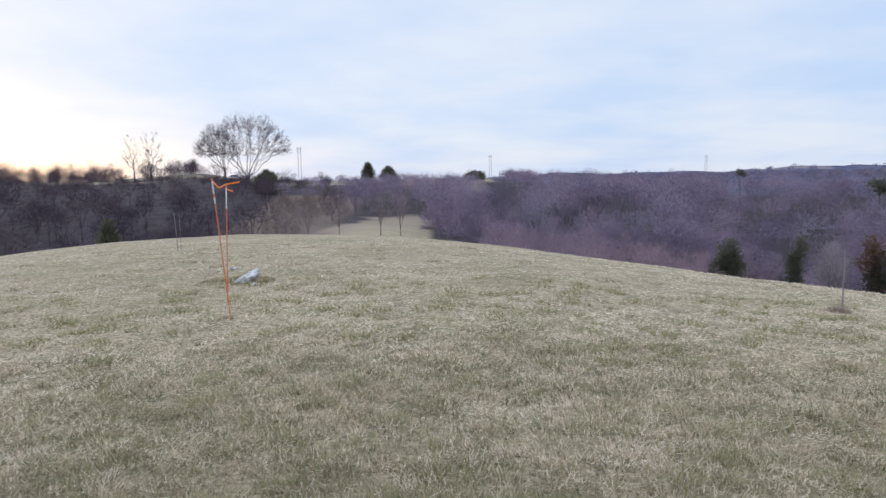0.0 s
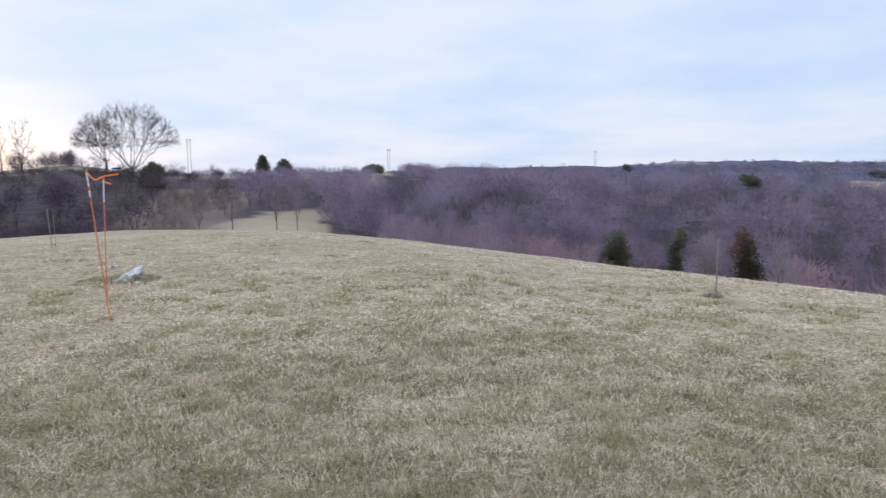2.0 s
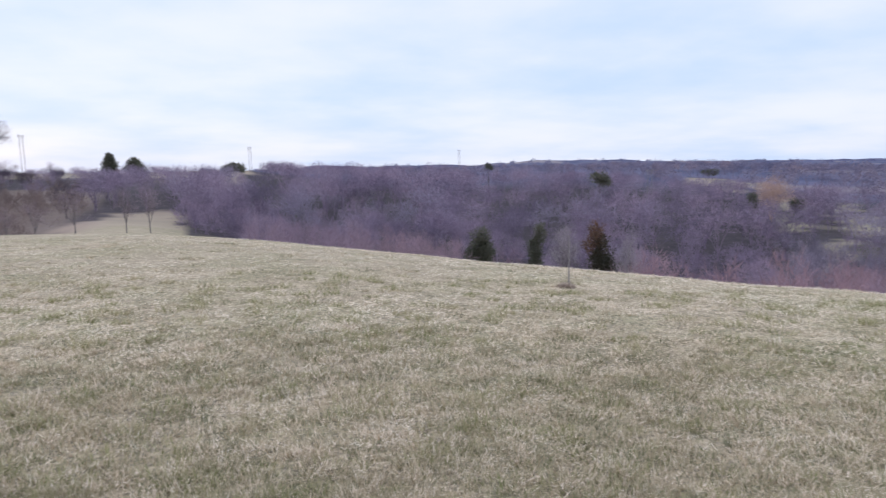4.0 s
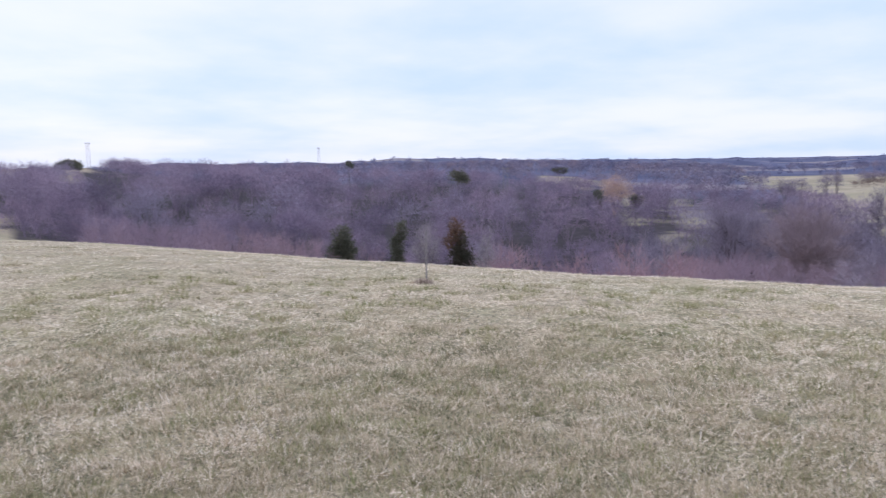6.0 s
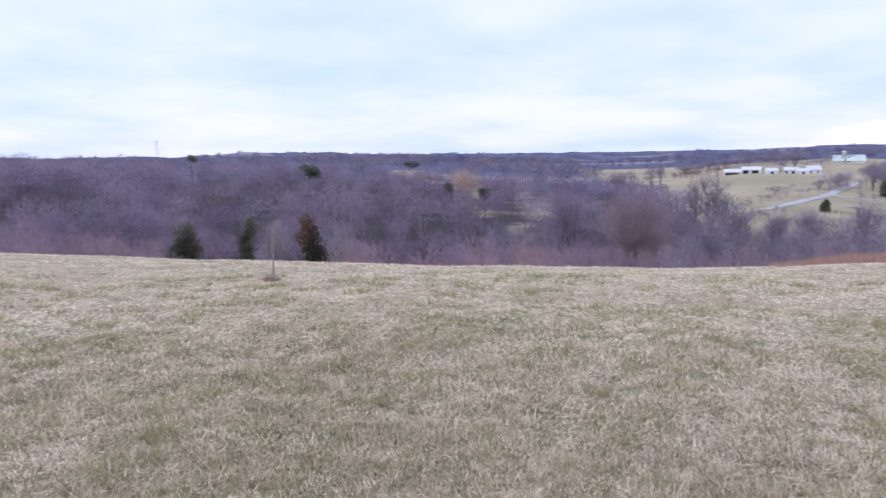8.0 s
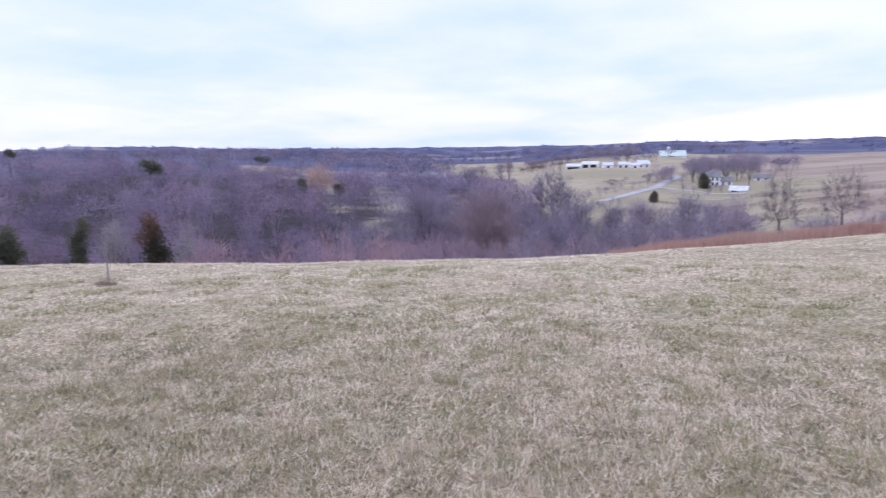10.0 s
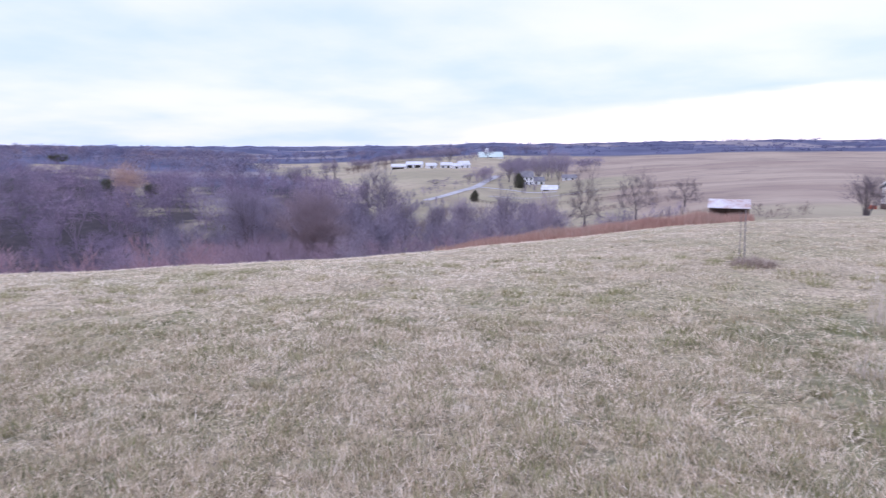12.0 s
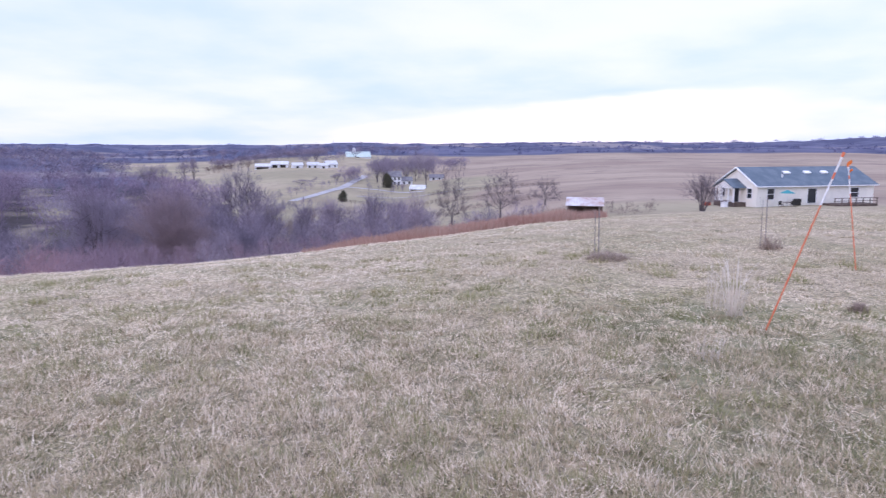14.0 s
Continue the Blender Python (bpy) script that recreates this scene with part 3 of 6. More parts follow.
def tussocks(name, r0, r1, count, per, height, wide, width, seed, label, material, az0=-45.0, az1=128.0, tone=0.5):
    """Low rounded tufts, each a bunch of bent blades of one tone, strewn ever wider apart with distance."""
    g = np.random.default_rng(seed)
    r = np.exp(g.uniform(math.log(r0), math.log(r1), count))
    az = np.radians(g.uniform(az0, az1, count) + g.normal(0, 5, count))
    cx, cy = r * np.sin(az), r * np.cos(az)
    tint = np.clip(tone - 0.02 + 0.13 * smooth(np.degrees(az), 20, 85) + 0.2 * wave(cx, cy, 2.0, 5.0) + g.normal(0, 0.32, count) - 0.4 * lush(cx, cy), 0, 1)
    scale = g.uniform(0.6, 1.4, count) * (r / r0) ** 0.22
    n = count * per
    k = np.repeat(np.arange(count), per)
    a, q = g.uniform(0, 6.283, n), np.sqrt(g.uniform(0, 1, n)) * wide / 2 * scale[k]
    x, y = cx[k] + q * np.cos(a), cy[k] + q * np.sin(a)
    b = a + g.normal(0, 0.9, n)
    h = height * scale[k] * g.uniform(0.4, 1.1, n) * (1 - 0.45 * (q / (wide / 2 * scale[k])) ** 2)
    out = h * np.clip(g.normal(0.9, 0.35, n), 0.1, 2)
    w = width * (r[k] / r0) ** 0.5 / 2
    z = land(x, y)
    v = np.empty((n, 3, 3))
    v[:, 0] = np.stack([x - np.sin(b) * w, y + np.cos(b) * w, z - 0.01], 1)
    v[:, 1] = np.stack([x + np.sin(b) * w, y - np.cos(b) * w, z - 0.01], 1)
    v[:, 2] = np.stack([x + np.cos(b) * out, y + np.sin(b) * out, z + h], 1)
    me = mesh_of(name, v.reshape(-1, 3), np.arange(3 * n).reshape(-1, 3), material, np.repeat(tint[k], 3))
    return thing(name, data=me, label=label, category="grass", kind="stuff")


blades("grass", 1.6, 6.0, 46000, 0.055, 0.0046, 1, "short dry and green grass blades in matted tufts", 0.95, lie=1.0)
blades("grass", 1.3, 3.8, 31000, 0.042, 0.0034, 7, "fine short grass blades in the nearest turf", 1.0, lie=0.9)
blades("grass", 6.0, 13.0, 34000, 0.075, 0.011, 2, "dry matted winter grass tufts over the hilltop", 1.2, lie=0.5, tone=0.14)
blades("grass", 13.0, 27.0, 20000, 0.10, 0.02, 3, "dry grass tufts along the brow of the hill", 1.3, lie=0.5, material=M_BLADE_FAR)
straws("straw", 1.6, 6.0, 100000, 0.055, 0.0044, 4, "pale dead stalks lying flat over the short grass", 0.35)
straws("straw", 1.3, 3.8, 27000, 0.05, 0.0036, 8, "fine pale stalks lying over the nearest turf", 0.35)
tussocks("grass", 1.8, 12.0, 1200, 60, 0.066, 0.20, 0.0046, 12, "small yellow-green grass tufts in the dry turf", M_GREEN_BLADE, tone=0.34)
tussocks("grass", 1.7, 7.0, 5000, 32, 0.052, 0.15, 0.0050, 14, "close small tufts of tan, olive and bleached grass", M_TUFT, tone=0.60)
tussocks("grass", 5.0, 26.0, 1000, 40, 0.050, 0.32, 0.0080, 13, "low tan grass tufts in the dry turf", M_TUFT, tone=0.62)
tussocks("grass", 5.5, 24.0, 520, 46, 0.050, 0.30, 0.0075, 15, "low olive-green grass tufts in the dry turf", M_BLADE, tone=0.36)
tussocks("grass", 1.7, 6.5, 1500, 22, 0.045, 0.11, 0.0048, 16, "small dark green grass tufts in the dry turf", M_BLADE, tone=0.16)
tussocks("grass", 1.7, 6.0, 1300, 16, 0.060, 0.12, 0.0042, 17, "stiff bleached stubble standing in small bunches", M_STRAW, tone=0.85)
straws("straw", 4.2, 7.5, 42000, 0.07, 0.0065, 18, "pale dead stalks strewn over the middle of the turf", 0.3, tone=0.06, material=M_STRAW_FAR)
straws("straw", 0.1, 1.7, 4600, 0.055, 0.0042, 9, "pale stalks in the trodden turf underfoot", 0.4, 0.0, 360.0)
tussocks("grass", 0.3, 1.8, 650, 30, 0.05, 0.15, 0.0050, 19, "small tufts of tan and olive grass underfoot", M_TUFT, 0.0, 360.0, tone=0.56)
tussocks("grass", 1.7, 12.0, 2600, 26, 0.052, 0.20, 0.0060, 20, "small tufts of tan and olive grass behind the hilltop", M_TUFT, 127.0, 316.0, tone=0.56)
straws("straw", 1.6, 12.0, 34000, 0.09, 0.008, 10, "pale dead stalks over the turf behind the hilltop", 0.3, 127.0, 316.0)
blades("grass", 0.1, 12.0, 10000, 0.08, 0.010, 11, "short grass tufts over the turf behind the hilltop", 1.1, 127.0, 316.0)
straws("straw", 6.0, 13.0, 125000, 0.085, 0.009, 5, "pale dead stalks in flat swathes over the hilltop", 0.2, tone=0.12, material=M_STRAW_FAR)
straws("straw", 13.0, 28.0, 85000, 0.14, 0.016, 6, "pale dead stalks towards the brow of the hill", 0.15, tone=0.2, material=M_STRAW_FAR)


# ---- trees ----
def tube(p, q, r0, r1, out_v, out_f, sides=3):
    d = (q - p) / (np.linalg.norm(q - p) + 1e-9)
    u = np.cross(d, (0.31, 0.77, 0.55))
    u /= np.linalg.norm(u) + 1e-9
    v = np.cross(d, u)
    n0 = len(out_v)
    for c, r in ((p, r0), (q, r1)):
        for k in range(sides):
            a = 2 * math.pi * k / sides
            out_v.append(c + r * (math.cos(a) * u + math.sin(a) * v))
    if sides == 2:
        out_f.extend(((n0, n0 + 1, n0 + 3), (n0, n0 + 3, n0 + 2)))
        return
    for k in range(sides):
        k2 = (k + 1) % sides
        out_f.append((n0 + k, n0 + k2, n0 + sides + k2))
        out_f.append((n0 + k, n0 + sides + k2, n0 + sides + k))


def puff(seed, height, crown, clear, stems, twigs, twig_w, thick, twig_len=0.16, branches=4, sides=3, round_up=0.5, fork=0.0, droop=-35.0, inner=0.3):
    """A bare tree seen as a haze of fine twigs: stems that bend outwards from the trunk, side branches, and straight thin twigs that
    fill a lobed dome. Returns (wood verts, faces), (twig verts, faces)."""
    g = np.random.default_rng(seed)
    c0, wv, wf = height * clear, [], []
    zc, rz = c0 + (height - c0) * (1 - round_up), (height - c0) * round_up
    foot, top = np.array([0.0, 0.0, -0.3]), np.array([g.normal(0, 0.01) * height, g.normal(0, 0.01) * height, max(c0, 0.02 * height)])
    if not fork:
        tube(foot, top, thick * 1.25, thick, wv, wf, max(sides, 5))

    def shell(f, a):
        lobe = 1 + 0.14 * math.sin(3 * a + seed) + 0.10 * math.sin(4 * f + 5 * a + 2 * seed) + g.normal(0, 0.06)
        return np.array([crown * lobe * math.cos(f) * math.cos(a), crown * lobe * math.cos(f) * math.sin(a), zc + rz * math.sin(f) * (0.9 + 0.1 * lobe)])

    marks = []

    def bough(p, m, q, r0, r1, steps, ns, bare_to):
        last = p
        for s in range(1, steps + 1):
            t = s / steps
            nxt = p * (1 - t) ** 2 + 2 * m * t * (1 - t) + q * t * t
            tube(last, nxt, r0 + (r1 - r0) * (s - 1) / steps, r0 + (r1 - r0) * t, wv, wf, ns)
            if t >= bare_to:
                marks.extend(((last * 0.5 + nxt * 0.5, nxt - last), (nxt, nxt - last)))
            last = nxt

    for k in range(stems):
        a, f = 6.283 * (k + g.uniform(-0.35, 0.35)) / stems, radians(g.uniform(10, 85) if k else 85)
        start = top if not fork else np.array([math.cos(a) * fork * crown, math.sin(a) * fork * crown, -0.2])
        q = shell(f, a) * 0.9
        m = np.array([q[0] * 0.35, q[1] * 0.35, start[2] * 0.45 + q[2] * 0.55]) + g.normal(0, 0.03, 3) * height
        bough(start, m, q, thick * 0.62, thick * 0.12, 4, sides, 0.7)
        for b in range(branches):
            t = g.uniform(0.2, 0.8)
            p = start * (1 - t) ** 2 + 2 * m * t * (1 - t) + q * t * t
            e = shell(radians(g.uniform(droop, 80)), a + g.normal(0, 0.75)) * g.uniform(0.8, 0.95)
            bough(p, p * 0.45 + e * 0.55 + np.array([0, 0, 0.05 * height]), e, thick * 0.3, thick * 0.07, 3, 2, inner)
    pos = np.array([m[0] for m in marks])
    way = np.array([m[1] for m in marks])
    way /= np.linalg.norm(way, axis=1)[:, None] + 1e-9
    pick = g.integers(0, len(pos), twigs)
    mid = np.array([0, 0, c0 * 0.6 + 0.1 * height])
    out = pos[pick] - mid
    out /= np.linalg.norm(out, axis=1)[:, None] + 1e-9
    d = way[pick] * 0.35 + out * 0.45 + g.normal(0, 0.42, (twigs, 3)) + [0, 0, 0.25]
    d /= np.linalg.norm(d, axis=1)[:, None]
    size = height * twig_len * g.uniform(0.4, 1.3, twigs)
    a = pos[pick] + g.normal(0, 0.035, (twigs, 3)) * height
    b = a + d * size[:, None]
    s = np.cross(d, g.normal(0, 1, (twigs, 3)))
    s *= (twig_w * 0.5 / (np.linalg.norm(s, axis=1) + 1e-9))[:, None]
    tv = np.stack([a - s, a + s, b], 1).reshape(-1, 3)
    return (np.array(wv), np.array(wf)), (tv, np.arange(twigs * 3).reshape(-1, 3))


def dome(seed, height, crown, clear, lobes, twigs, twig_w, thick, twig_len=0.09, sides=3, under=-0.3, round_up=0.5, boughs=3):
    """A bare tree whose fine twigs gather into several rounded heads, each on a bough of its own. Returns (wood verts, faces), (twig verts, faces)."""
    g = np.random.default_rng(seed)
    c0, wv, wf = height * clear, [], []
    fork = np.array([g.normal(0, 0.012) * height, g.normal(0, 0.012) * height, max(c0, 0.03 * height)])
    tube(np.array([0.0, 0.0, -0.3]), fork, thick * 1.2, thick, wv, wf, sides)
    heads = []
    for k in range(lobes):
        a, q = 6.283 * (k + g.uniform(-0.3, 0.3)) / max(lobes - 1, 1), 0.0 if k == 0 else g.uniform(0.42, 0.66)
        rr = crown * g.uniform(0.42, 0.6) * (1.15 if k == 0 else 1.0)
        rz = rr * (height - c0) * round_up / crown
        zc = height - rz if k == 0 else c0 + (height - c0) * g.uniform(0.42, 0.72)
        heads.append((np.array([q * crown * math.cos(a), q * crown * math.sin(a), zc]), rr, rz))
    for c, rr, rz in heads:
        m = fork * 0.45 + c * 0.55 + np.array([-0.12 * c[0], -0.12 * c[1], 0.0])
        tube(fork, m, thick * 0.6, thick * 0.42, wv, wf, sides)
        tube(m, c, thick * 0.42, thick * 0.26, wv, wf, sides)
        for b in range(boughs):
            q = g.normal(0, 1, 3) + [0, 0, 0.9]
            q /= np.linalg.norm(q)
            tube(m if b % 2 else c, c + q * [rr, rr, rz] * 0.85, thick * 0.22, thick * 0.06, wv, wf, 2)
    share = np.array([h[1] ** 2 for h in heads])
    pick = g.choice(lobes, twigs, p=share / share.sum())
    q = g.normal(0, 1, (twigs, 3)) + [0, 0, 0.35]
    q /= np.linalg.norm(q, axis=1)[:, None]
    q[:, 2] = np.maximum(q[:, 2], under + 0.1 * q[:, 0])
    size = np.stack([[h[1], h[1], h[2]] for h in heads])[pick]
    ripple = 1 + 0.10 * np.sin(5 * q[:, 0] + 4 * q[:, 1] + pick * 2.0) + 0.08 * np.sin(9 * q[:, 2] + 7 * q[:, 0])
    a = np.stack([h[0] for h in heads])[pick] + q * size * (g.uniform(0.25, 1.0, twigs) ** 0.5 * ripple)[:, None]
    d = q * 0.7 + g.normal(0, 0.45, (twigs, 3)) + [0, 0, 0.4]
    d /= np.linalg.norm(d, axis=1)[:, None]
    b = a + d * (height * twig_len * g.uniform(0.5, 1.4, twigs))[:, None]
    s = np.cross(d, g.normal(0, 1, (twigs, 3)))
    s *= (twig_w * 0.5 / (np.linalg.norm(s, axis=1) + 1e-9))[:, None]
    tv = np.stack([a - s, a + s, b], 1).reshape(-1, 3)
    return (np.array(wv), np.array(wf)), (tv, np.arange(twigs * 3).reshape(-1, 3))


def fan(seed, height, crown, clear, ends, twigs, twig_w, thick, lean=(0.0, 0.0), limbs=9, twig_len=0.06, sides=5, low=-8.0, depth=0.2, crooked=0.035):
    """An old open-grown tree: limbs fan out from a low fork and divide again and again until they reach a broad dome."""
    g = np.random.default_rng(seed)
    c0, wv, wf = height * clear, [], []
    fork = np.array([0.0, 0.0, c0])
    tube(np.array([0.0, 0.0, -0.4]), fork * 0.5, thick * 1.35, thick * 1.05, wv, wf, 8)
    tube(fork * 0.5, fork, thick * 1.05, thick, wv, wf, 8)
    f = np.arcsin(g.uniform(math.sin(radians(low)), 1.0, ends))
    a = g.uniform(0, 6.283, ends)
    k = (1 - depth * g.uniform(0, 1, ends) ** 1.5) * (1 + 0.05 * np.sin(3 * a + seed) + 0.05 * np.sin(5 * f + 2 * a))
    zc = 0.42 * height
    tips = np.stack([lean[0] + crown * k * np.cos(f) ** 0.8 * np.cos(a), lean[1] + crown * k * np.cos(f) ** 0.8 * np.sin(a), zc + (height - zc) * k * np.sin(f)], 1)
    marks = []

    def divide(pts, k):
        """Splits a bundle of tips into k bundles that lie side by side."""
        if k <= 1 or len(pts) < 2:
            return [pts]
        c = pts - pts.mean(0)
        axis = np.linalg.svd(c, full_matrices=False)[2][0]
        order = np.argsort(c @ axis)
        cut = int(len(pts) * (k // 2) / k * g.uniform(0.85, 1.15))
        cut = min(max(cut, 1), len(pts) - 1)
        return divide(pts[order[:cut]], k // 2) + divide(pts[order[cut:]], k - k // 2)

    def climb(p, pts, level, r0):
        n = len(pts)
        r1 = max(thick * 0.78 * (n / ends) ** 0.52, thick * 0.02)
        to = pts.mean(0)
        way = to - p
        step = 1.0 if n == 1 else (0.40 if level == 0 else 0.36)
        q = p + way * step + (g.normal(0, crooked, 3) * np.linalg.norm(way) if n > 1 else 0)
        mid = (p + q) / 2 + g.normal(0, crooked * 0.6, 3) * np.linalg.norm(way) + (np.array([0, 0, -0.04]) * np.linalg.norm(way) if level < 2 else 0)
        ns = sides if n > 40 else 3
        tube(p, mid, min(r0, r1 * 1.25), r1 * 1.1, wv, wf, ns)
        tube(mid, q, r1 * 1.1, r1, wv, wf, ns)
        if n < 10:
            marks.append((q, (q - p) / (np.linalg.norm(q - p) + 1e-9)))
        if n > 1:
            for bundle in divide(pts, 2 if n < 60 or g.uniform() < 0.7 else 3):
                climb(q, bundle, level + 1, r1)

    for bundle in divide(tips, limbs):
        climb(fork, bundle, 0, thick)
    pos, way = np.array([m[0] for m in marks]), np.array([m[1] for m in marks])
    pick = g.integers(0, len(pos), twigs)
    d = way[pick] * 0.8 + g.normal(0, 0.42, (twigs, 3)) + [0, 0, 0.12]
    d /= np.linalg.norm(d, axis=1)[:, None]
    size = height * twig_len * g.uniform(0.4, 1.4, twigs)
    p = pos[pick] - way[pick] * (size * g.uniform(0, 1.0, twigs))[:, None]
    s = np.cross(d, g.normal(0, 1, (twigs, 3)))
    s *= (twig_w * 0.5 / (np.linalg.norm(s, axis=1) + 1e-9))[:, None]
    tv = np.stack([p - s, p + s, p + d * size[:, None]], 1).reshape(-1, 3)
    return (np.array(wv), np.array(wf)), (tv, np.arange(twigs * 3).reshape(-1, 3))


def fit_height(shape, height, share=100.0):
    """Scales wood and twigs so that the crown's top is at the height given."""
    (wv, wf), (tv, tf) = shape
    k = height / max(float(np.percentile(tv[:, 2], share)), 0.1)
    return (wv * k, wf), (tv * k, tf)


def bare_tree(name, az, r, height, crown, seed, label, twig_m=None, bark=None, clear=0.25, twigs=2500, thick=None, sink=0.0, group="", make=puff, **more):
    x, y = polar(az, r)
    ob = thing(name, x, y, float(land(x, y)) - sink, label=label, category="tree", group=group)
    shape = make(seed, height, crown, clear, twigs=twigs, thick=thick or height * 0.02, **more)
    (wv, wf), (tv, tf) = fit_height(shape, height, 98.0)
    part("trunk", mesh_of("trunk", wv, wf, bark or M_BARK, flat=False), None, ob)
    part("crown", mesh_of("crown", tv, tf, twig_m or M_TWIG, np.full(len(tv), 0.5)), None, ob)
    return ob


def cedar(name, az, r, height, width, seed, label, needles=None, blunt=0.5, base=0.05):
    """An evergreen: a trunk and a ragged crown of many small sprays."""
    g = np.random.default_rng(seed)
    x, y = polar(az, r)
    ob = thing(name, x, y, float(land(x, y)), label=label, category="evergreen tree")
    part("trunk", rod((0, 0, -0.3), (0, 0, height * 0.85), height * 0.03, height * 0.008, 7), M_BARK, ob)
    height = height * 0.93
    clumps = 240
    t = g.uniform(base, 1, clumps)
    env = (1 - t ** (1.2 + 2.5 * blunt)) ** 0.7 * np.minimum(1, (t - base + 0.08) * 6)
    a = g.uniform(0, 6.283, clumps)
    lobe = 0.72 + 0.26 * np.sin(3 * a + 7 * t + seed) + 0.16 * np.sin(7 * a - 11 * t + 2 * seed) + g.uniform(-0.2, 0.2, clumps)
    rad = width / 2 * env * lobe * np.sqrt(g.uniform(0.25, 1, clumps))
    tip = g.normal(0, 0.10, 2) * width
    c = np.stack([rad * np.cos(a) + tip[0] * t, rad * np.sin(a) + tip[1] * t, (t + g.normal(0, 0.025, clumps)) * height], 1)
    per = 26
    n = clumps * per
    cc = np.repeat(c, per, 0)
    size = width * 0.085
    o = g.normal(0, 1, (n, 3)) * size
    d = o / (np.linalg.norm(o, axis=1)[:, None] + 1e-9) + [0, 0, 0.6]
    s = np.cross(d, g.normal(0, 1, (n, 3)))
    s *= (size * 0.28 / (np.linalg.norm(s, axis=1) + 1e-9))[:, None]
    p = cc + o * 0.8
    v = np.stack([p - s, p + s, p + d * size * 0.9], 1).reshape(-1, 3)
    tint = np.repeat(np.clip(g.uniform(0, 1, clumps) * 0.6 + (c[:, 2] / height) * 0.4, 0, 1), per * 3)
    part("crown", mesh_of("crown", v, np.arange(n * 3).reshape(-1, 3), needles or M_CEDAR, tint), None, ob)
    return ob


def lobed_cedar(name, az, r, height, width, seed, label, lobes, needles=None):
    """A ragged evergreen of several uneven lobes: (side, height, half width, half height, tint), in shares of the width and height."""
    g = np.random.default_rng(seed)
    x, y = polar(az, r)
    ob = thing(name, x, y, float(land(x, y)), turn=-az, label=label, category="evergreen tree")
    lean = lobes[-1][0] * width * 0.6
    part("trunk", rod((0, 0, -0.3), (lean, 0, height * 0.8), height * 0.025, height * 0.006, 7), M_BARK, ob)
    vs, ts = [], []
    for side, zc, hw, hz, tint in lobes:
        n = max(12, int(340 * hw * hz * 4))
        q = g.normal(0, 1, (n, 3))
        q *= (g.uniform(0.35, 1.2, n) / np.linalg.norm(q, axis=1))[:, None]
        c = np.stack([side * width + q[:, 0] * hw * width, q[:, 1] * hw * width, (zc + q[:, 2] * hz) * height], 1)
        c = c[c[:, 2] > 0.02 * height]
        per, size = 20, width * 0.068
        cc = np.repeat(c, per, 0)
        o = g.normal(0, 1, (len(cc), 3)) * size
        d = o / np.linalg.norm(o, axis=1)[:, None] + [0, 0, 0.5] + 0.5 * np.stack([(cc[:, 0] - side * width) / (hw * width), cc[:, 1] / (hw * width), 0 * cc[:, 0]], 1)
        s = np.cross(d, g.normal(0, 1, (len(cc), 3)))
        s *= (size * 0.3 / np.linalg.norm(s, axis=1))[:, None]
        p = cc + o
        vs.append(np.stack([p - s, p + s, p + d * size * 1.1], 1).reshape(-1, 3))
        ts.append(np.repeat(np.clip(tint + g.normal(0, 0.13, len(c)), 0, 1), per * 3))
    v = np.concatenate(vs)
    part("crown", mesh_of("crown", v, np.arange(len(v)).reshape(-1, 3), needles or M_CEDAR, np.concatenate(ts)), None, ob)
    return ob


def forest(name, spots, kinds, material, seed, label, tints):
    """Many trees joined into one mesh: spots (n, 4) of x, y, z, height."""
    g = np.random.default_rng(seed)
    vs, fs, ts, n0 = [], [], [], 0
    for (x, y, z, hgt), tint in zip(spots, tints):
        v, f = kinds[g.integers(len(kinds))]
        a, wide = g.uniform(0, 6.283), g.uniform(0.85, 1.2)
        c, s = math.cos(a) * hgt * wide, math.sin(a) * hgt * wide
        q = np.empty_like(v)
        q[:, 0], q[:, 1], q[:, 2] = x + v[:, 0] * c - v[:, 1] * s, y + v[:, 0] * s + v[:, 1] * c, z + v[:, 2] * hgt
        vs.append(q)
        fs.append(f + n0)
        ts.append(np.full(len(v), tint))
        n0 += len(v)
    me = mesh_of(name, np.concatenate(vs), np.concatenate(fs), material, np.concatenate(ts))
    return thing(name, data=me, label=label, category="woods", kind="stuff")


def unit_kinds(count, seed, make=puff, **spec):
    """Tree shapes of height 1, wood and twigs together."""
    out = []
    for k in range(count):
        (wv, wf), (tv, tf) = fit_height(make(seed + k, 10.0, **spec), 1.0)
        out.append((np.concatenate([wv, tv]), np.concatenate([wf, tf + len(wv)])))
    return out


# skyline of the tree tops by bearing (degrees above level), which keeps the far crowns under the ridge
SKY_AZ = [-60, -33, -22, -16, -12, -8, -1, 2, 3.5, 5.5, 10, 15, 19, 27, 33, 36.0, 36.3, 37.3, 37.6, 40, 49, 58, 65, 78, 87, 101, 112, 140]
SKY_EL = [1.2, 1.2, 1.0, 0.9, 0.6, 0.85, 1.0, 1.05, -0.15, 1.0, 0.75, 0.7, 0.5, 0.15, -0.25, -0.45, -1.8, -1.8, -0.6, -0.8, -1.5, -1.9, -2.6, -3.0, -3, -3, -3, -3]


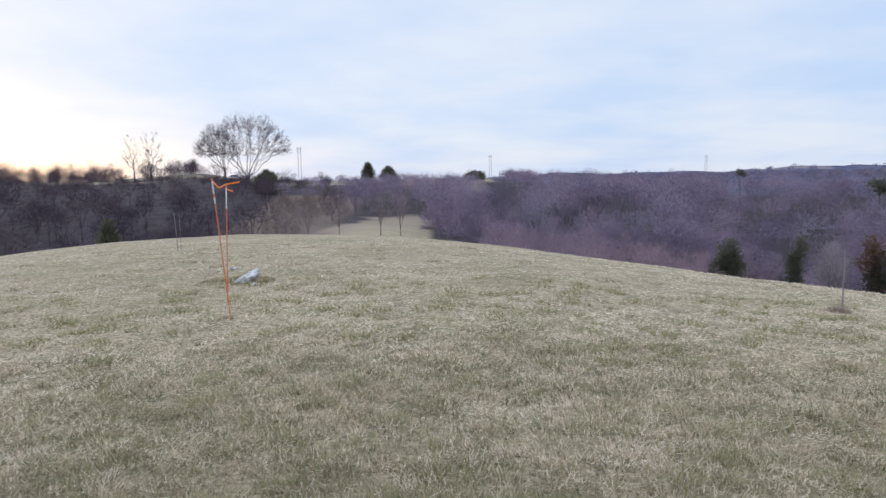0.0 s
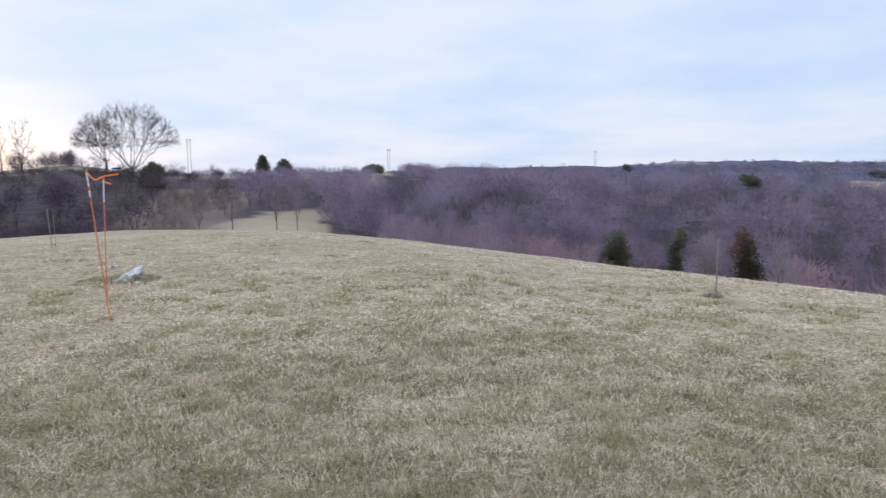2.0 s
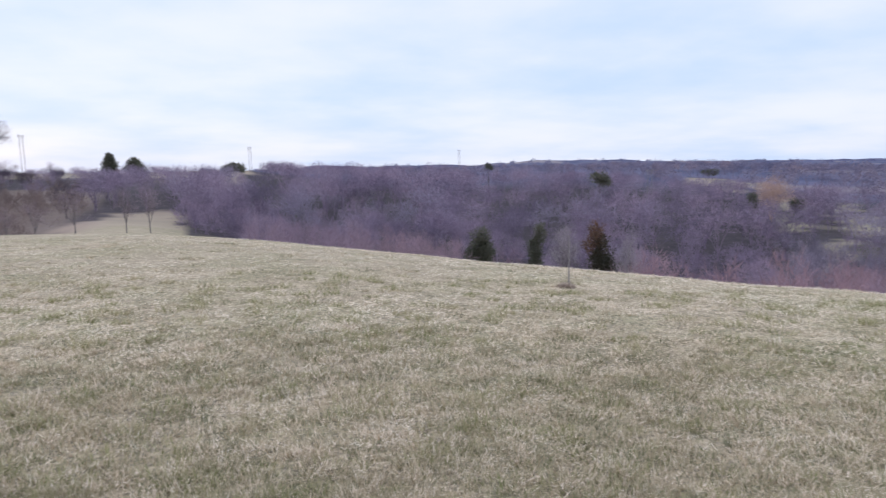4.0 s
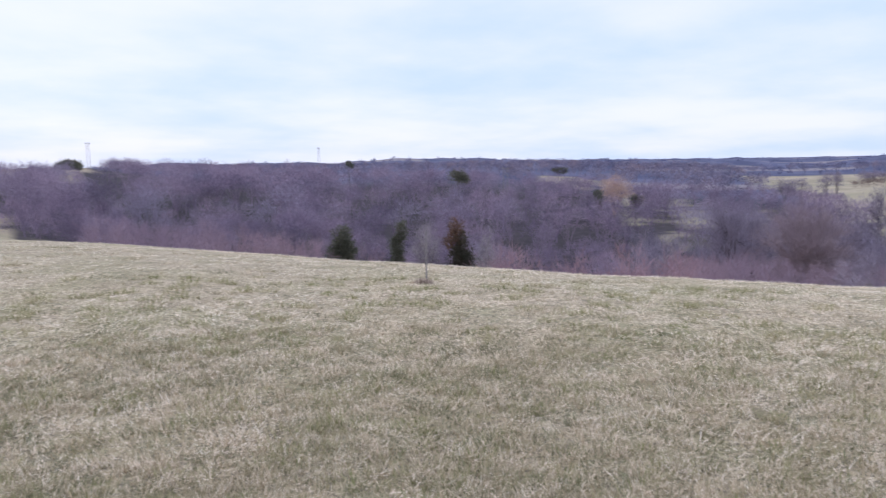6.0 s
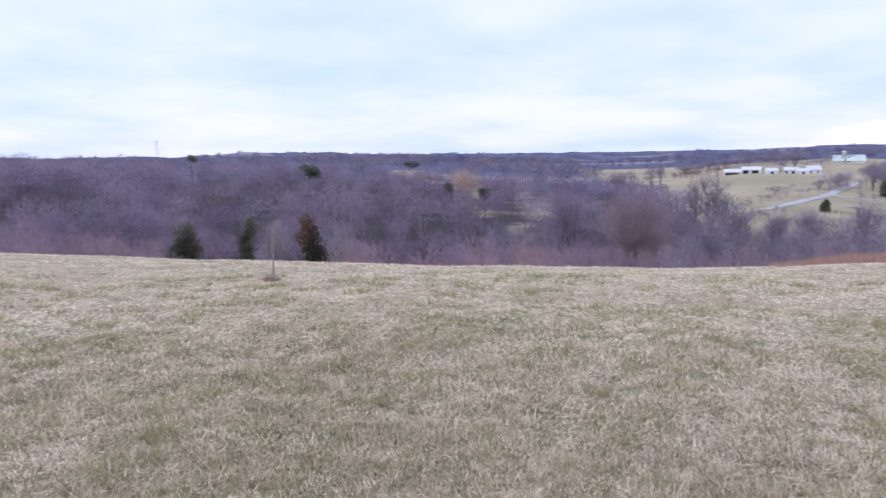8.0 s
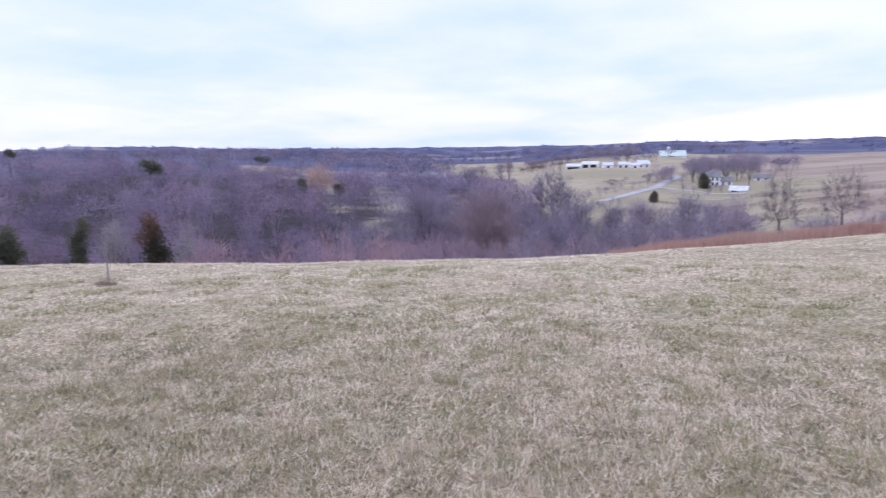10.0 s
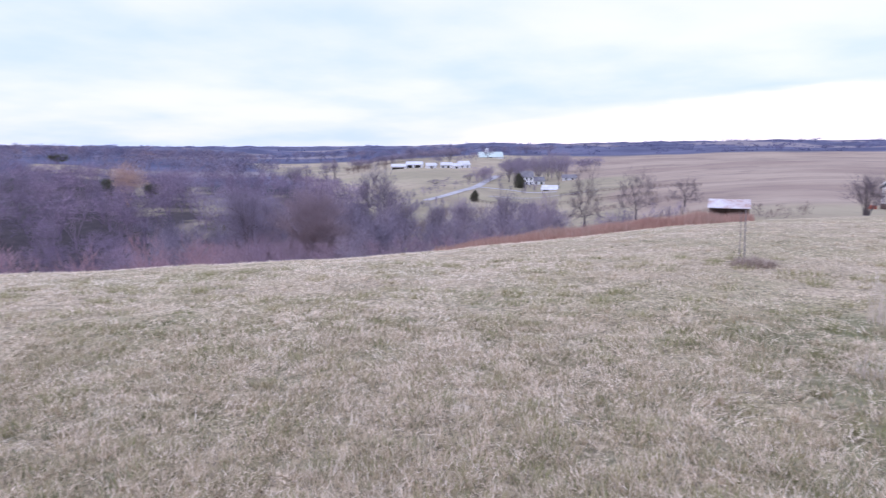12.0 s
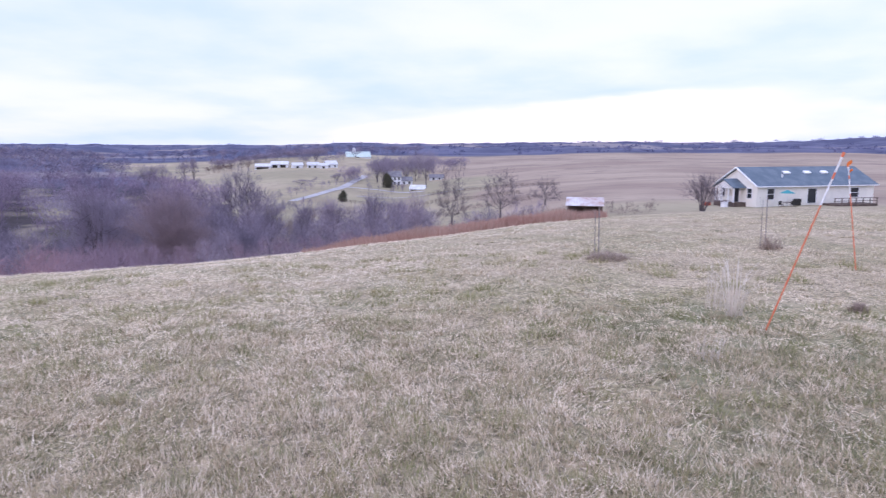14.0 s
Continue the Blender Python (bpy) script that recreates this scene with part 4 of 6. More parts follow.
def woodland(seed, lo, hi, gap, az0, az1, h0, h1, cap=(SKY_AZ, SKY_EL), wooded=True, sink=0.0):
    """Strews trees over the wooded part of the land, between two distances."""
    g = np.random.default_rng(seed)
    area = math.radians(az1 - az0) * (hi * hi - lo * lo) / 2
    n = int(area / gap ** 2)
    r = np.sqrt(g.uniform(lo * lo, hi * hi, n))
    az = g.uniform(az0, az1, n)
    x, y = r * np.sin(np.radians(az)), r * np.cos(np.radians(az))
    z = land(x, y)
    keep = cover(x, y)[0] > g.uniform(0.3, 0.9, n) if wooded else (r > 36 + 6 * wave(x, y, 7.0)) & (g.uniform(0, 1, n) < 0.85)
    h = g.uniform(h0, h1, n) * (1 + 0.2 * wave(x, y, 30.0) + 0.5 * wave(x, y, 70.0, 2.0) * smooth(r, 700, 900))
    if cap:
        room = EYE + r * np.tan(np.radians(np.interp(az, *cap))) - z
        keep &= room > h0 * 0.55
        h = np.minimum(h, room * g.uniform(0.8, 1.1, n))
    tint = np.clip(0.5 + 0.3 * wave(x, y, 24.0, 2.0) + 0.25 * wave(x, y, 60.0) + g.normal(0, 0.36, n) - 0.12 * smooth(az, 34, 54), 0, 1)
    return np.stack([x, y, z - 0.2 - sink * h, h], 1)[keep], tint[keep]


NEAR_KINDS = unit_kinds(8, 50, make=dome, crown=3.6, clear=0.22, lobes=6, twigs=1050, twig_w=0.055, thick=0.09, twig_len=0.085, boughs=4)
MID_KINDS = unit_kinds(8, 60, make=dome, crown=4.4, clear=0.14, lobes=6, twigs=470, twig_w=0.089, thick=0.09, twig_len=0.085)
WISPY_KINDS = unit_kinds(7, 55, crown=3.9, clear=0.16, stems=6, branches=4, twigs=620, twig_w=0.05, thick=0.085, round_up=0.55, twig_len=0.11)
SCRUB_KINDS = unit_kinds(5, 70, crown=5.2, clear=0.02, stems=6, branches=1, twigs=245, twig_w=0.094, thick=0.035, twig_len=0.16, fork=0.2, round_up=0.7)
FAR_KINDS = unit_kinds(6, 90, make=dome, crown=5.2, clear=0.04, lobes=4, twigs=92, twig_w=0.285, thick=0.10, twig_len=0.15, boughs=0)
DOT_KINDS = unit_kinds(6, 95, make=dome, crown=7.0, clear=0.0, lobes=3, twigs=46, twig_w=0.9, thick=0.10, twig_len=0.3, boughs=0)
FAR_CAP = ([-60, 3, 5, 20, 40, 60, 122], [0.9, 0.0, 0.4, 0.2, 0.2, 0.0, 0.0])
SCRUB_AZ, SCRUB_EL = [-40, 4, 8, 12, 20, 24, 27, 34, 38, 44, 50, 60, 70, 78, 84], [-3, -3.2, -3.8, -4.0, -5.4, -6.3, -6.8, -7.0, -5.9, -5.9, -6.5, -7.4, -7.2, -6.6, -6.4]

spots, tints = woodland(10, 56, 240, 7.2, -42, -9, 4.5, 9.0)
forest("woods", spots, NEAR_KINDS, M_WOOD_BACKLIT, 22, "bare woods on the slope below the ridge, coloured dark as backlit", tints)
spots, tints = woodland(11, 62, 140, 6.6, -9, 47, 5.5, 11.0)
forest("woods", spots, NEAR_KINDS, M_WOOD, 12, "bare grey-purple winter woods filling the valley", tints)
spots, tints = woodland(25, 62, 150, 5.5, 47, 90, 5.0, 10.0)
forest("woods", spots, WISPY_KINDS, M_GREY_WOOD, 26, "thin bare grey woods along the valley floor", tints)
spots, tints = woodland(27, 104, 215, 4.8, -14, 4, 3.2, 7.0)
forest("woods", spots, MID_KINDS, M_WOOD, 28, "low bare purple woods on the slope behind the mown strip", tints)
spots, tints = woodland(23, 140, 300, 8.3, 0, 80, 7.0, 13.5)
forest("woods", spots, MID_KINDS, M_WOOD, 24, "bare grey-purple winter woods climbing the far valley side", tints)
spots, tints = woodland(31, 168, 238, 7.4, -42, -12, 2.4, 4.4, None)
forest("woods", spots, MID_KINDS, M_WOOD_BACKLIT, 32, "low bare woods up to the ridge line, coloured dark as backlit", tints)
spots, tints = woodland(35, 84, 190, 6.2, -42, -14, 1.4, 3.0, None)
forest("scrub", spots, SCRUB_KINDS, M_WOOD_BACKLIT, 36, "leafless undergrowth below the bare woods, coloured dark as backlit", tints)
spots, tints = woodland(12, 54, 92, 5.0, -42, -17, 2.0, 4.2)
forest("scrub", spots, SCRUB_KINDS, M_WOOD, 21, "purplish leafless undergrowth at the foot of the dark woods", 0.35 * tints)
spots, tints = woodland(13, 38, 96, 3.5, 4, 80, 3.8, 7.5, (SCRUB_AZ, SCRUB_EL), False)
bearing = np.degrees(np.arctan2(spots[:, 0], spots[:, 1]))
open_ground = (zone(bearing, 21.5, 35.5, 0.5) > 0.5) & (np.hypot(spots[:, 0], spots[:, 1]) < 84)
spots, tints, bearing = spots[~open_ground], tints[~open_ground], bearing[~open_ground]
tints = np.clip(0.25 * tints + 0.7 * zone(bearing, 36, 50, 5) + 0.25 * zone(bearing, 14, 24, 4), 0, 1)
forest("scrub", spots, SCRUB_KINDS, M_SCRUB, 14, "leafless pinkish scrub along the foot of the hill", tints)
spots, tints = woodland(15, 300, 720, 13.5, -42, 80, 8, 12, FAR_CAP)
forest("distant_woods", spots, FAR_KINDS, M_FAR_WOOD, 16, "bare woods on the slopes across the valley, tinted with blue haze", tints)
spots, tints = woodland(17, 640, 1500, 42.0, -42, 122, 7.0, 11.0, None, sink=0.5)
forest("distant_woods", spots, DOT_KINDS, M_HORIZON_WOOD, 18, "wooded rolling country towards the horizon, tinted with blue-purple haze", tints)
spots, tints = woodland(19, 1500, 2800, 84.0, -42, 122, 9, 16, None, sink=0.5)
forest("distant_woods", spots, DOT_KINDS, M_HORIZON_WOOD, 20, "wooded ridges on the horizon, tinted with blue-purple haze", tints)


# ---- trees that stand out ----
def top_at(az, r, el):
    """Height above the ground there of what reaches the elevation el as seen from the hilltop."""
    return EYE + r * math.tan(radians(el)) - float(land(*polar(az, r)))


def bare(az, r, top, wide, seed, label, **more):
    """A bare tree by bearing, distance, elevation of its top and width in degrees."""
    h = max(top_at(az, r, top), 1.0)
    return bare_tree("bare_tree", az, r, h, r * radians(wide) / 2, seed, label, **more)


def evergreen(az, r, top, wide, seed, label, **more):
    return cedar("cedar", az, r, max(top_at(az, r, top), 1.5), r * radians(wide), seed, label, **more)


def ragged(az, r, top, wide, seed, label, lobes, **more):
    return lobed_cedar("cedar", az, r, max(top_at(az, r, top), 1.5), r * radians(wide), seed, label, lobes, **more)


bare(-15.95, 205, 5.35, 6.5, 301, "large spreading bare shade tree on the ridge line", twig_m=M_TWIG, bark=M_BARK, make=fan, clear=0.05, ends=1500, limbs=11, twigs=24000,
     twig_w=0.02, thick=0.36, twig_len=0.05, lean=(0.0, 0.0), low=-4.0, depth=0.24)
bare(-17.75, 208, 4.6, 3.4, 302, "bare spreading tree leaning away from the large shade tree", twig_m=M_TWIG, bark=M_BARK, make=fan, clear=0.14, ends=800, limbs=7, twigs=12000,
     twig_w=0.02, thick=0.28, twig_len=0.06, lean=(-2.0, -0.5), low=-4.0, depth=0.3)
bare(-24.4, 200, 3.9, 1.1, 303, "gaunt half-dead tree with few branches on the ridge", make=fan, clear=0.2, ends=26, limbs=4, twigs=600, twig_w=0.032, thick=0.16, lean=(-0.8, 0.0), crooked=0.07, bark=M_DARK_BARK)
bare(-23.2, 202, 4.2, 1.5, 304, "gaunt dead tree with broken limbs on the ridge", make=fan, clear=0.12, ends=34, limbs=4, twigs=800, twig_w=0.032, thick=0.18, lean=(0.3, 0.0), crooked=0.08, bark=M_DARK_BARK)
for k, (az, top) in enumerate(((-33, 1.5), (-31, 1.7), (-29.5, 1.8), (-28, 1.6), (-26.5, 1.7), (-21.6, 1.6), (-20.6, 1.8), (-19.4, 1.6), (-13.0, 1.2), (-10.2, 1.0))):
    bare(az, 225 + 9 * (k % 3), top, 1.5, 310 + k, "bare tree of a thin row along the ridge", twig_m=M_WOOD, make=puff, clear=0.15, stems=6, branches=4, twigs=260, twig_w=0.05, thick=0.08, group="ridge trees")
for k, (az, top, wide) in enumerate(((-8.9, -0.9, 3.2), (-5.4, -0.9, 1.8), (-3.7, -0.85, 2.0), (-11.4, -1.9, 2.6), (-13.2, -2.2, 2.0))):
    bare(az, 52, top, wide, 330 + k, "slender bare sapling beyond the brow of the hill", twig_m=M_BROWN_TWIG, make=puff, clear=0.3, stems=5, branches=4, twigs=420, twig_w=0.012, thick=0.035,
         twig_len=0.14, group="saplings")
bare(45.7, 205, -1.4, 2.4, 340, "pale orange-brown leafless tree on the far slope", twig_m=M_ORANGE_TWIG, bark=M_ORANGE_TWIG, make=dome, clear=0.1, lobes=7, boughs=4, twigs=3200, twig_w=0.05, twig_len=0.09, thick=0.12)
bare(60.0, 72, -4.05, 6.4, 341, "round bushy brown leafless tree below the brow", twig_m=M_BROWN_TWIG, bark=M_BROWN_TWIG, make=puff, clear=0.02, stems=16, branches=7, twigs=14000, twig_w=0.022, thick=0.09, twig_len=0.13, sides=4, droop=-60.0)
for k, (az, r, top, wide) in enumerate(((67.4, 100, -4.6, 2.4), (70.2, 120, -5.0, 2.2), (72.6, 130, -4.8, 2.4), (76.0, 112, -4.2, 2.6), (78.0, 120, -4.7, 2.4),
                                       (54.5, 84, -3.8, 4.2), (56.3, 95, -4.4, 3.0), (62.6, 100, -4.9, 2.8))):
    bare(az, r, top, wide, 350 + k, "bare grey tree standing alone in the valley pasture", twig_m=M_GREY_WOOD, bark=M_DARK_BARK, make=puff, clear=0.15, stems=8, branches=6, twigs=3200 if az < 66 else 1900, twig_w=0.036,
         thick=0.13, sides=4, group="valley trees")
for k, (az, r, top, wide, ends) in enumerate(((82.6, 126, -2.5, 2.9, 300), (86.7, 126, -2.2, 3.4, 420), (90.4, 150, -2.9, 2.6, 200))):
    bare(az, r, top, wide, 365 + k, "bare grey tree with open spreading branches in the pasture", twig_m=M_TWIG, make=fan, clear=0.18, ends=ends, limbs=8, twigs=3200, twig_w=0.018, thick=0.15,
         twig_len=0.09, low=-32.0, depth=0.5, crooked=0.06, sides=4, group="valley trees")
bare(65.1, 140, -2.35, 4.0, 364, "broad bare dark-grey tree on the valley floor", twig_m=M_GREY_WOOD, bark=M_DARK_BARK, make=fan, clear=0.1, ends=700, limbs=10, twigs=9000, twig_w=0.028, thick=0.3,
     twig_len=0.08, low=-24.0, depth=0.45, crooked=0.05)
bare(29.9, 80, -5.15, 2.3, 342, "pale grey leafless bush between the cedars", twig_m=M_PALE_TWIG, make=puff, clear=0.1, stems=8, branches=4, twigs=1300, twig_w=0.022, thick=0.05, fork=0.12, twig_len=0.2)
bare(35.3, 76, -5.6, 1.9, 343, "pale grey leafless bush beside the rusty cedar", twig_m=M_PALE_TWIG, make=puff, clear=0.1, stems=8, branches=3, twigs=900, twig_w=0.022, thick=0.05, fork=0.12, twig_len=0.2)
bare(102.85, 96, -2.3, 3.1, 370, "bare grey multi-stemmed tree beside the white house", twig_m=M_TWIG, make=puff, clear=0.06, stems=10, branches=5, twigs=1900, twig_w=0.026,
     thick=0.11, fork=0.10, sides=4)
for k, (az, r, top, wide) in enumerate(((76.7, 312, -1.2, 1.6), (78.6, 345, -1.0, 1.8), (80.3, 318, -0.6, 2.6), (79.4, 350, -0.9, 2.0), (77.3, 345, -1.2, 1.4), (76.2, 330, -1.3, 1.8), (71.2, 440, 0.0, 1.3), (74.4, 500, -0.4, 1.2),
                                       (72.9, 320, -2.4, 1.2), (60.9, 330, -1.2, 1.1), (61.6, 345, -1.2, 0.8), (58.2, 300, -1.6, 1.8), (59.3, 300, -1.6, 1.6), (70.0, 300, -2.9, 1.4))):
    bare(az, r, top, wide, 380 + k, "bare farmyard tree across the valley", twig_m=M_GREY_WOOD, make=dome, clear=0.15, lobes=6, boughs=4, twigs=1300, twig_w=0.06, twig_len=0.1, thick=0.2, group="farmyard trees")

evergreen(-6.3, 200, 1.5, 1.35, 401, "dark conical cedar on the skyline", blunt=0.2)
evergreen(-4.45, 200, 1.1, 1.5, 402, "broad dark cedar on the skyline", blunt=0.9)
evergreen(-14.5, 150, 0.85, 2.3, 403, "large rounded dark-green cedar on the slope", blunt=0.8)
evergreen(-26.5, 62, -2.35, 2.5, 404, "small dark-green cedar just beyond the brow", blunt=0.2)
evergreen(2.8, 215, 0.4, 1.7, 405, "low rounded evergreen on the skyline field", blunt=1.0)
ragged(23.65, 240, 0.25, 0.85, 406, "small dark evergreen at the ridge", [(0.0, 0.90, 0.38, 0.06, 0.4), (0.12, 0.87, 0.3, 0.05, 0.4), (-0.1, 0.95, 0.24, 0.04, 0.5)])
ragged(32.9, 195, -0.75, 1.9, 407, "dark olive cedar standing out of the bare woods", [(0.14, 0.80, 0.28, 0.07, 0.6), (0.0, 0.86, 0.32, 0.06, 0.7), (-0.14, 0.91, 0.28, 0.06, 0.9)])
ragged(22.85, 78, -5.25, 2.3, 408, "rounded ragged dark cedar at the foot of the hill", [(0.0, 0.3, 0.38, 0.28, 0.3), (-0.16, 0.45, 0.28, 0.2, 0.25), (0.2, 0.52, 0.24, 0.2, 0.45), (0.02, 0.76, 0.26, 0.2, 0.6)])
ragged(27.7, 78, -4.75, 1.6, 409, "narrow leaning dark cedar at the foot of the hill", [(-0.1, 0.25, 0.36, 0.22, 0.2), (-0.16, 0.45, 0.3, 0.18, 0.3), (0.02, 0.6, 0.26, 0.15, 0.4), (0.16, 0.82, 0.22, 0.16, 0.75)])
ragged(32.8, 78, -4.85, 2.4, 410, "cedar with rust-red upper foliage at the foot of the hill", [(0.10, 0.25, 0.34, 0.24, 0.1), (0.26, 0.45, 0.22, 0.2, 0.1), (-0.06, 0.5, 0.24, 0.16, 0.3), (-0.24, 0.68, 0.18, 0.12, 0.85), (0.06, 0.72, 0.16, 0.12, 0.4), (-0.10, 0.87, 0.18, 0.12, 0.9)], needles=M_CEDAR_RUST)
ragged(44.4, 190, -2.25, 0.9, 411, "small dark cedar beside the orange-brown tree", [(0.05, 0.55, 0.3, 0.25, 0.3), (-0.1, 0.8, 0.34, 0.14, 0.5)])
ragged(41.2, 420, -0.72, 1.1, 412, "dark evergreen clump on the far slope", [(0.0, 0.7, 0.34, 0.2, 0.5), (0.25, 0.8, 0.25, 0.1, 0.5), (-0.25, 0.86, 0.24, 0.1, 0.6)])
ragged(47.4, 215, -2.7, 1.0, 413, "low dark evergreen on the far slope", [(0.0, 0.66, 0.44, 0.16, 0.5), (0.2, 0.74, 0.3, 0.10, 0.5), (-0.2, 0.78, 0.3, 0.12, 0.5)])
evergreen(73.3, 240, -3.9, 0.7, 414, "small dark evergreen by the gravel road", blunt=0.7)
evergreen(77.2, 312, -2.5, 0.9, 415, "dark evergreen beside the farmhouse", blunt=0.7)


# hedges across the valley and brush on the left slope
def row_of(name, a0, r0, a1, r1, count, h0, h1, seed, material, kinds, label, spread=3.0, sink=0.0):
    g = np.random.default_rng(seed)
    t = g.uniform(0, 1, count)
    az, r = a0 + (a1 - a0) * t, r0 + (r1 - r0) * t + g.normal(0, spread, count)
    x, y = r * np.sin(np.radians(az)), r * np.cos(np.radians(az))
    h = g.uniform(h0, h1, count)
    spots = np.stack([x, y, land(x, y) - 0.2 - sink * h, h], 1)
    forest(name, spots, kinds, material, seed, label, g.uniform(0, 1, count))


row_of("hedgerow", 62.8, 500, 72.0, 575, 230, 4.0, 8.0, 501, M_GREY_WOOD, FAR_KINDS, "bare brown hedgerow across the far pasture", 5.0)
row_of("hedgerow", 75.5, 400, 84.0, 430, 60, 5.0, 9.0, 502, M_GREY_WOOD, FAR_KINDS, "bare trees behind the farmhouse", 9.0)
row_of("hedgerow", -36.0, 238, -20.0, 236, 76, 5.0, 10.5, 506, M_WOOD_BACKLIT, WISPY_KINDS, "bare trees along the ridge against the sunset", 8.0, 0.3)
row_of("hedgerow", 75.6, 352, 81.2, 385, 40, 9.0, 15.0, 512, M_GREY_WOOD, WISPY_KINDS, "bare shade trees crowding round the farmhouse", 14.0)
row_of("hedgerow", 73.4, 318, 75.2, 345, 14, 5.0, 9.0, 513, M_GREY_WOOD, WISPY_KINDS, "bare trees beside the gravel road", 6.0)
row_of("hedgerow", 69.5, 445, 74.0, 480, 22, 4.5, 8.0, 514, M_GREY_WOOD, FAR_KINDS, "bare trees behind the white farm sheds", 9.0)
row_of("hedgerow", 75.2, 285, 78.5, 300, 9, 3.0, 5.5, 515, M_GREY_WOOD, WISPY_KINDS, "bare shrubs in front of the farmhouse", 6.0)
row_of("hedgerow", 57.5, 330, 62.0, 300, 26, 4.0, 7.0, 507, M_GREY_WOOD, FAR_KINDS, "bare bushes in a hollow of the far pasture", 12.0)
row_of("brush", 67.0, 232, 76.0, 340, 46, 2.0, 4.5, 508, M_GREY_WOOD, FAR_KINDS, "leafless brush along the gravel road", 7.0)
row_of("brush", -17.0, 84, -8.2, 112, 120, 1.2, 3.2, 503, M_BRUSH, SCRUB_KINDS, "leafless brown brush on the slope past the brow", 9.0)
row_of("brush", -14.0, 112, -8.0, 150, 60, 1.6, 3.6, 516, M_BRUSH, SCRUB_KINDS, "leafless brown brush on the upper slope", 8.0)
row_of("brush", -20.0, 170, -10.0, 188, 70, 1.2, 2.6, 517, M_WOOD_BACKLIT, SCRUB_KINDS, "leafless brush below the shade trees, coloured dark as backlit", 10.0)
row_of("scrub", -1.2, 92, 6.5, 66, 70, 2.4, 4.6, 522, M_WOOD, SCRUB_KINDS, "leafless purple scrub beside the mown strip", 6.0)
row_of("scrub", 1.0, 112, 8.0, 88, 50, 3.5, 6.0, 523, M_WOOD, SCRUB_KINDS, "taller leafless purple scrub at the edge of the woods", 7.0)
row_of("brush", 79.5, 178, 90.0, 172, 60, 1.0, 2.0, 509, M_BRUSH, SCRUB_KINDS, "dark leafless fence-row brush across the pasture", 2.0)
row_of("brush", 67.5, 205, 71.0, 222, 20, 2.0, 4.0, 520, M_GREY_WOOD, WISPY_KINDS, "leafless brush hiding the foot of the gravel road", 5.0)
row_of("hedgerow", 62.5, 430, 66.5, 450, 40, 3.0, 5.5, 521, M_BRUSH, FAR_KINDS, "brown hedgerow across the crest of the pasture", 6.0)
row_of("brush", 74.0, 215, 84.0, 225, 50, 1.0, 2.2, 511, M_BRUSH, SCRUB_KINDS, "leafless fence-row brush below the farm track", 2.5)
row_of("brush", 78.0, 60, 100.0, 92, 46, 1.0, 2.2, 504, M_BRUSH, SCRUB_KINDS, "low leafless brush beyond the red grass", 6.0)
row_of("brush", 62.0, 62, 90.0, 105, 100, 1.6, 3.6, 505, M_GREY_WOOD, SCRUB_KINDS, "leafless brush along the creek", 9.0)
row_of("thicket", 61.0, 92, 81.0, 112, 64, 3.5, 7.0, 518, M_GREY_WOOD, WISPY_KINDS, "thin bare trees in a thicket along the creek", 14.0)
row_of("thicket", 63.0, 150, 80.0, 150, 34, 4.0, 7.0, 519, M_BRUSH, WISPY_KINDS, "bare brown trees scattered over the low pasture", 16.0)


def red_grass():
    """The strip of tall rust-red grass just past the brow."""
    g = np.random.default_rng(510)
    n = 34000
    t = g.uniform(0, 1, n)
    az = 70.3 + 25.2 * t ** 0.9
    rr = np.interp(az, [68, 75, 82, 88, 95, 100], [40, 42, 47, 56, 64, 70]) + g.normal(0, 2.4, n)
    x, y = rr * np.sin(np.radians(az)), rr * np.cos(np.radians(az))
    z = land(x, y)
    top = EYE - rr * np.tan(np.radians(np.interp(az, [68, 70, 75, 80, 86, 90, 92, 95, 100], [9.0, 8.6, 7.75, 6.95, 6.2, 5.55, 5.2, 5.35, 5.6]))) - z
    h = np.clip(top, 0.2, 1.9) * g.uniform(0.45, 1.0, n) * (1 + 0.3 * wave(x, y, 1.6) + 0.15 * wave(x, y, 0.6, 2.0))
    a = g.uniform(0, 6.283, n)
    o = np.stack([np.cos(a), np.sin(a), 0 * a], 1)
    p = np.stack([x, y, z - 0.05], 1)
    tip = p + o * (h * g.uniform(0.05, 0.45, n))[:, None]
    tip[:, 2] += h
    s = np.stack([-o[:, 1], o[:, 0], 0 * a], 1) * 0.03
    v = np.stack([p - s, p + s, tip], 1).reshape(-1, 3)
    me = mesh_of("tall_grass", v, np.arange(3 * n).reshape(-1, 3), M_RED_GRASS, np.repeat(np.clip(0.5 + 0.5 * wave(x, y, 4.0) + g.normal(0, 0.2, n), 0, 1), 3))
    thing("tall_grass", data=me, label="strip of tall rust-red broomsedge beyond the brow", category="grass", kind="stuff")


red_grass()


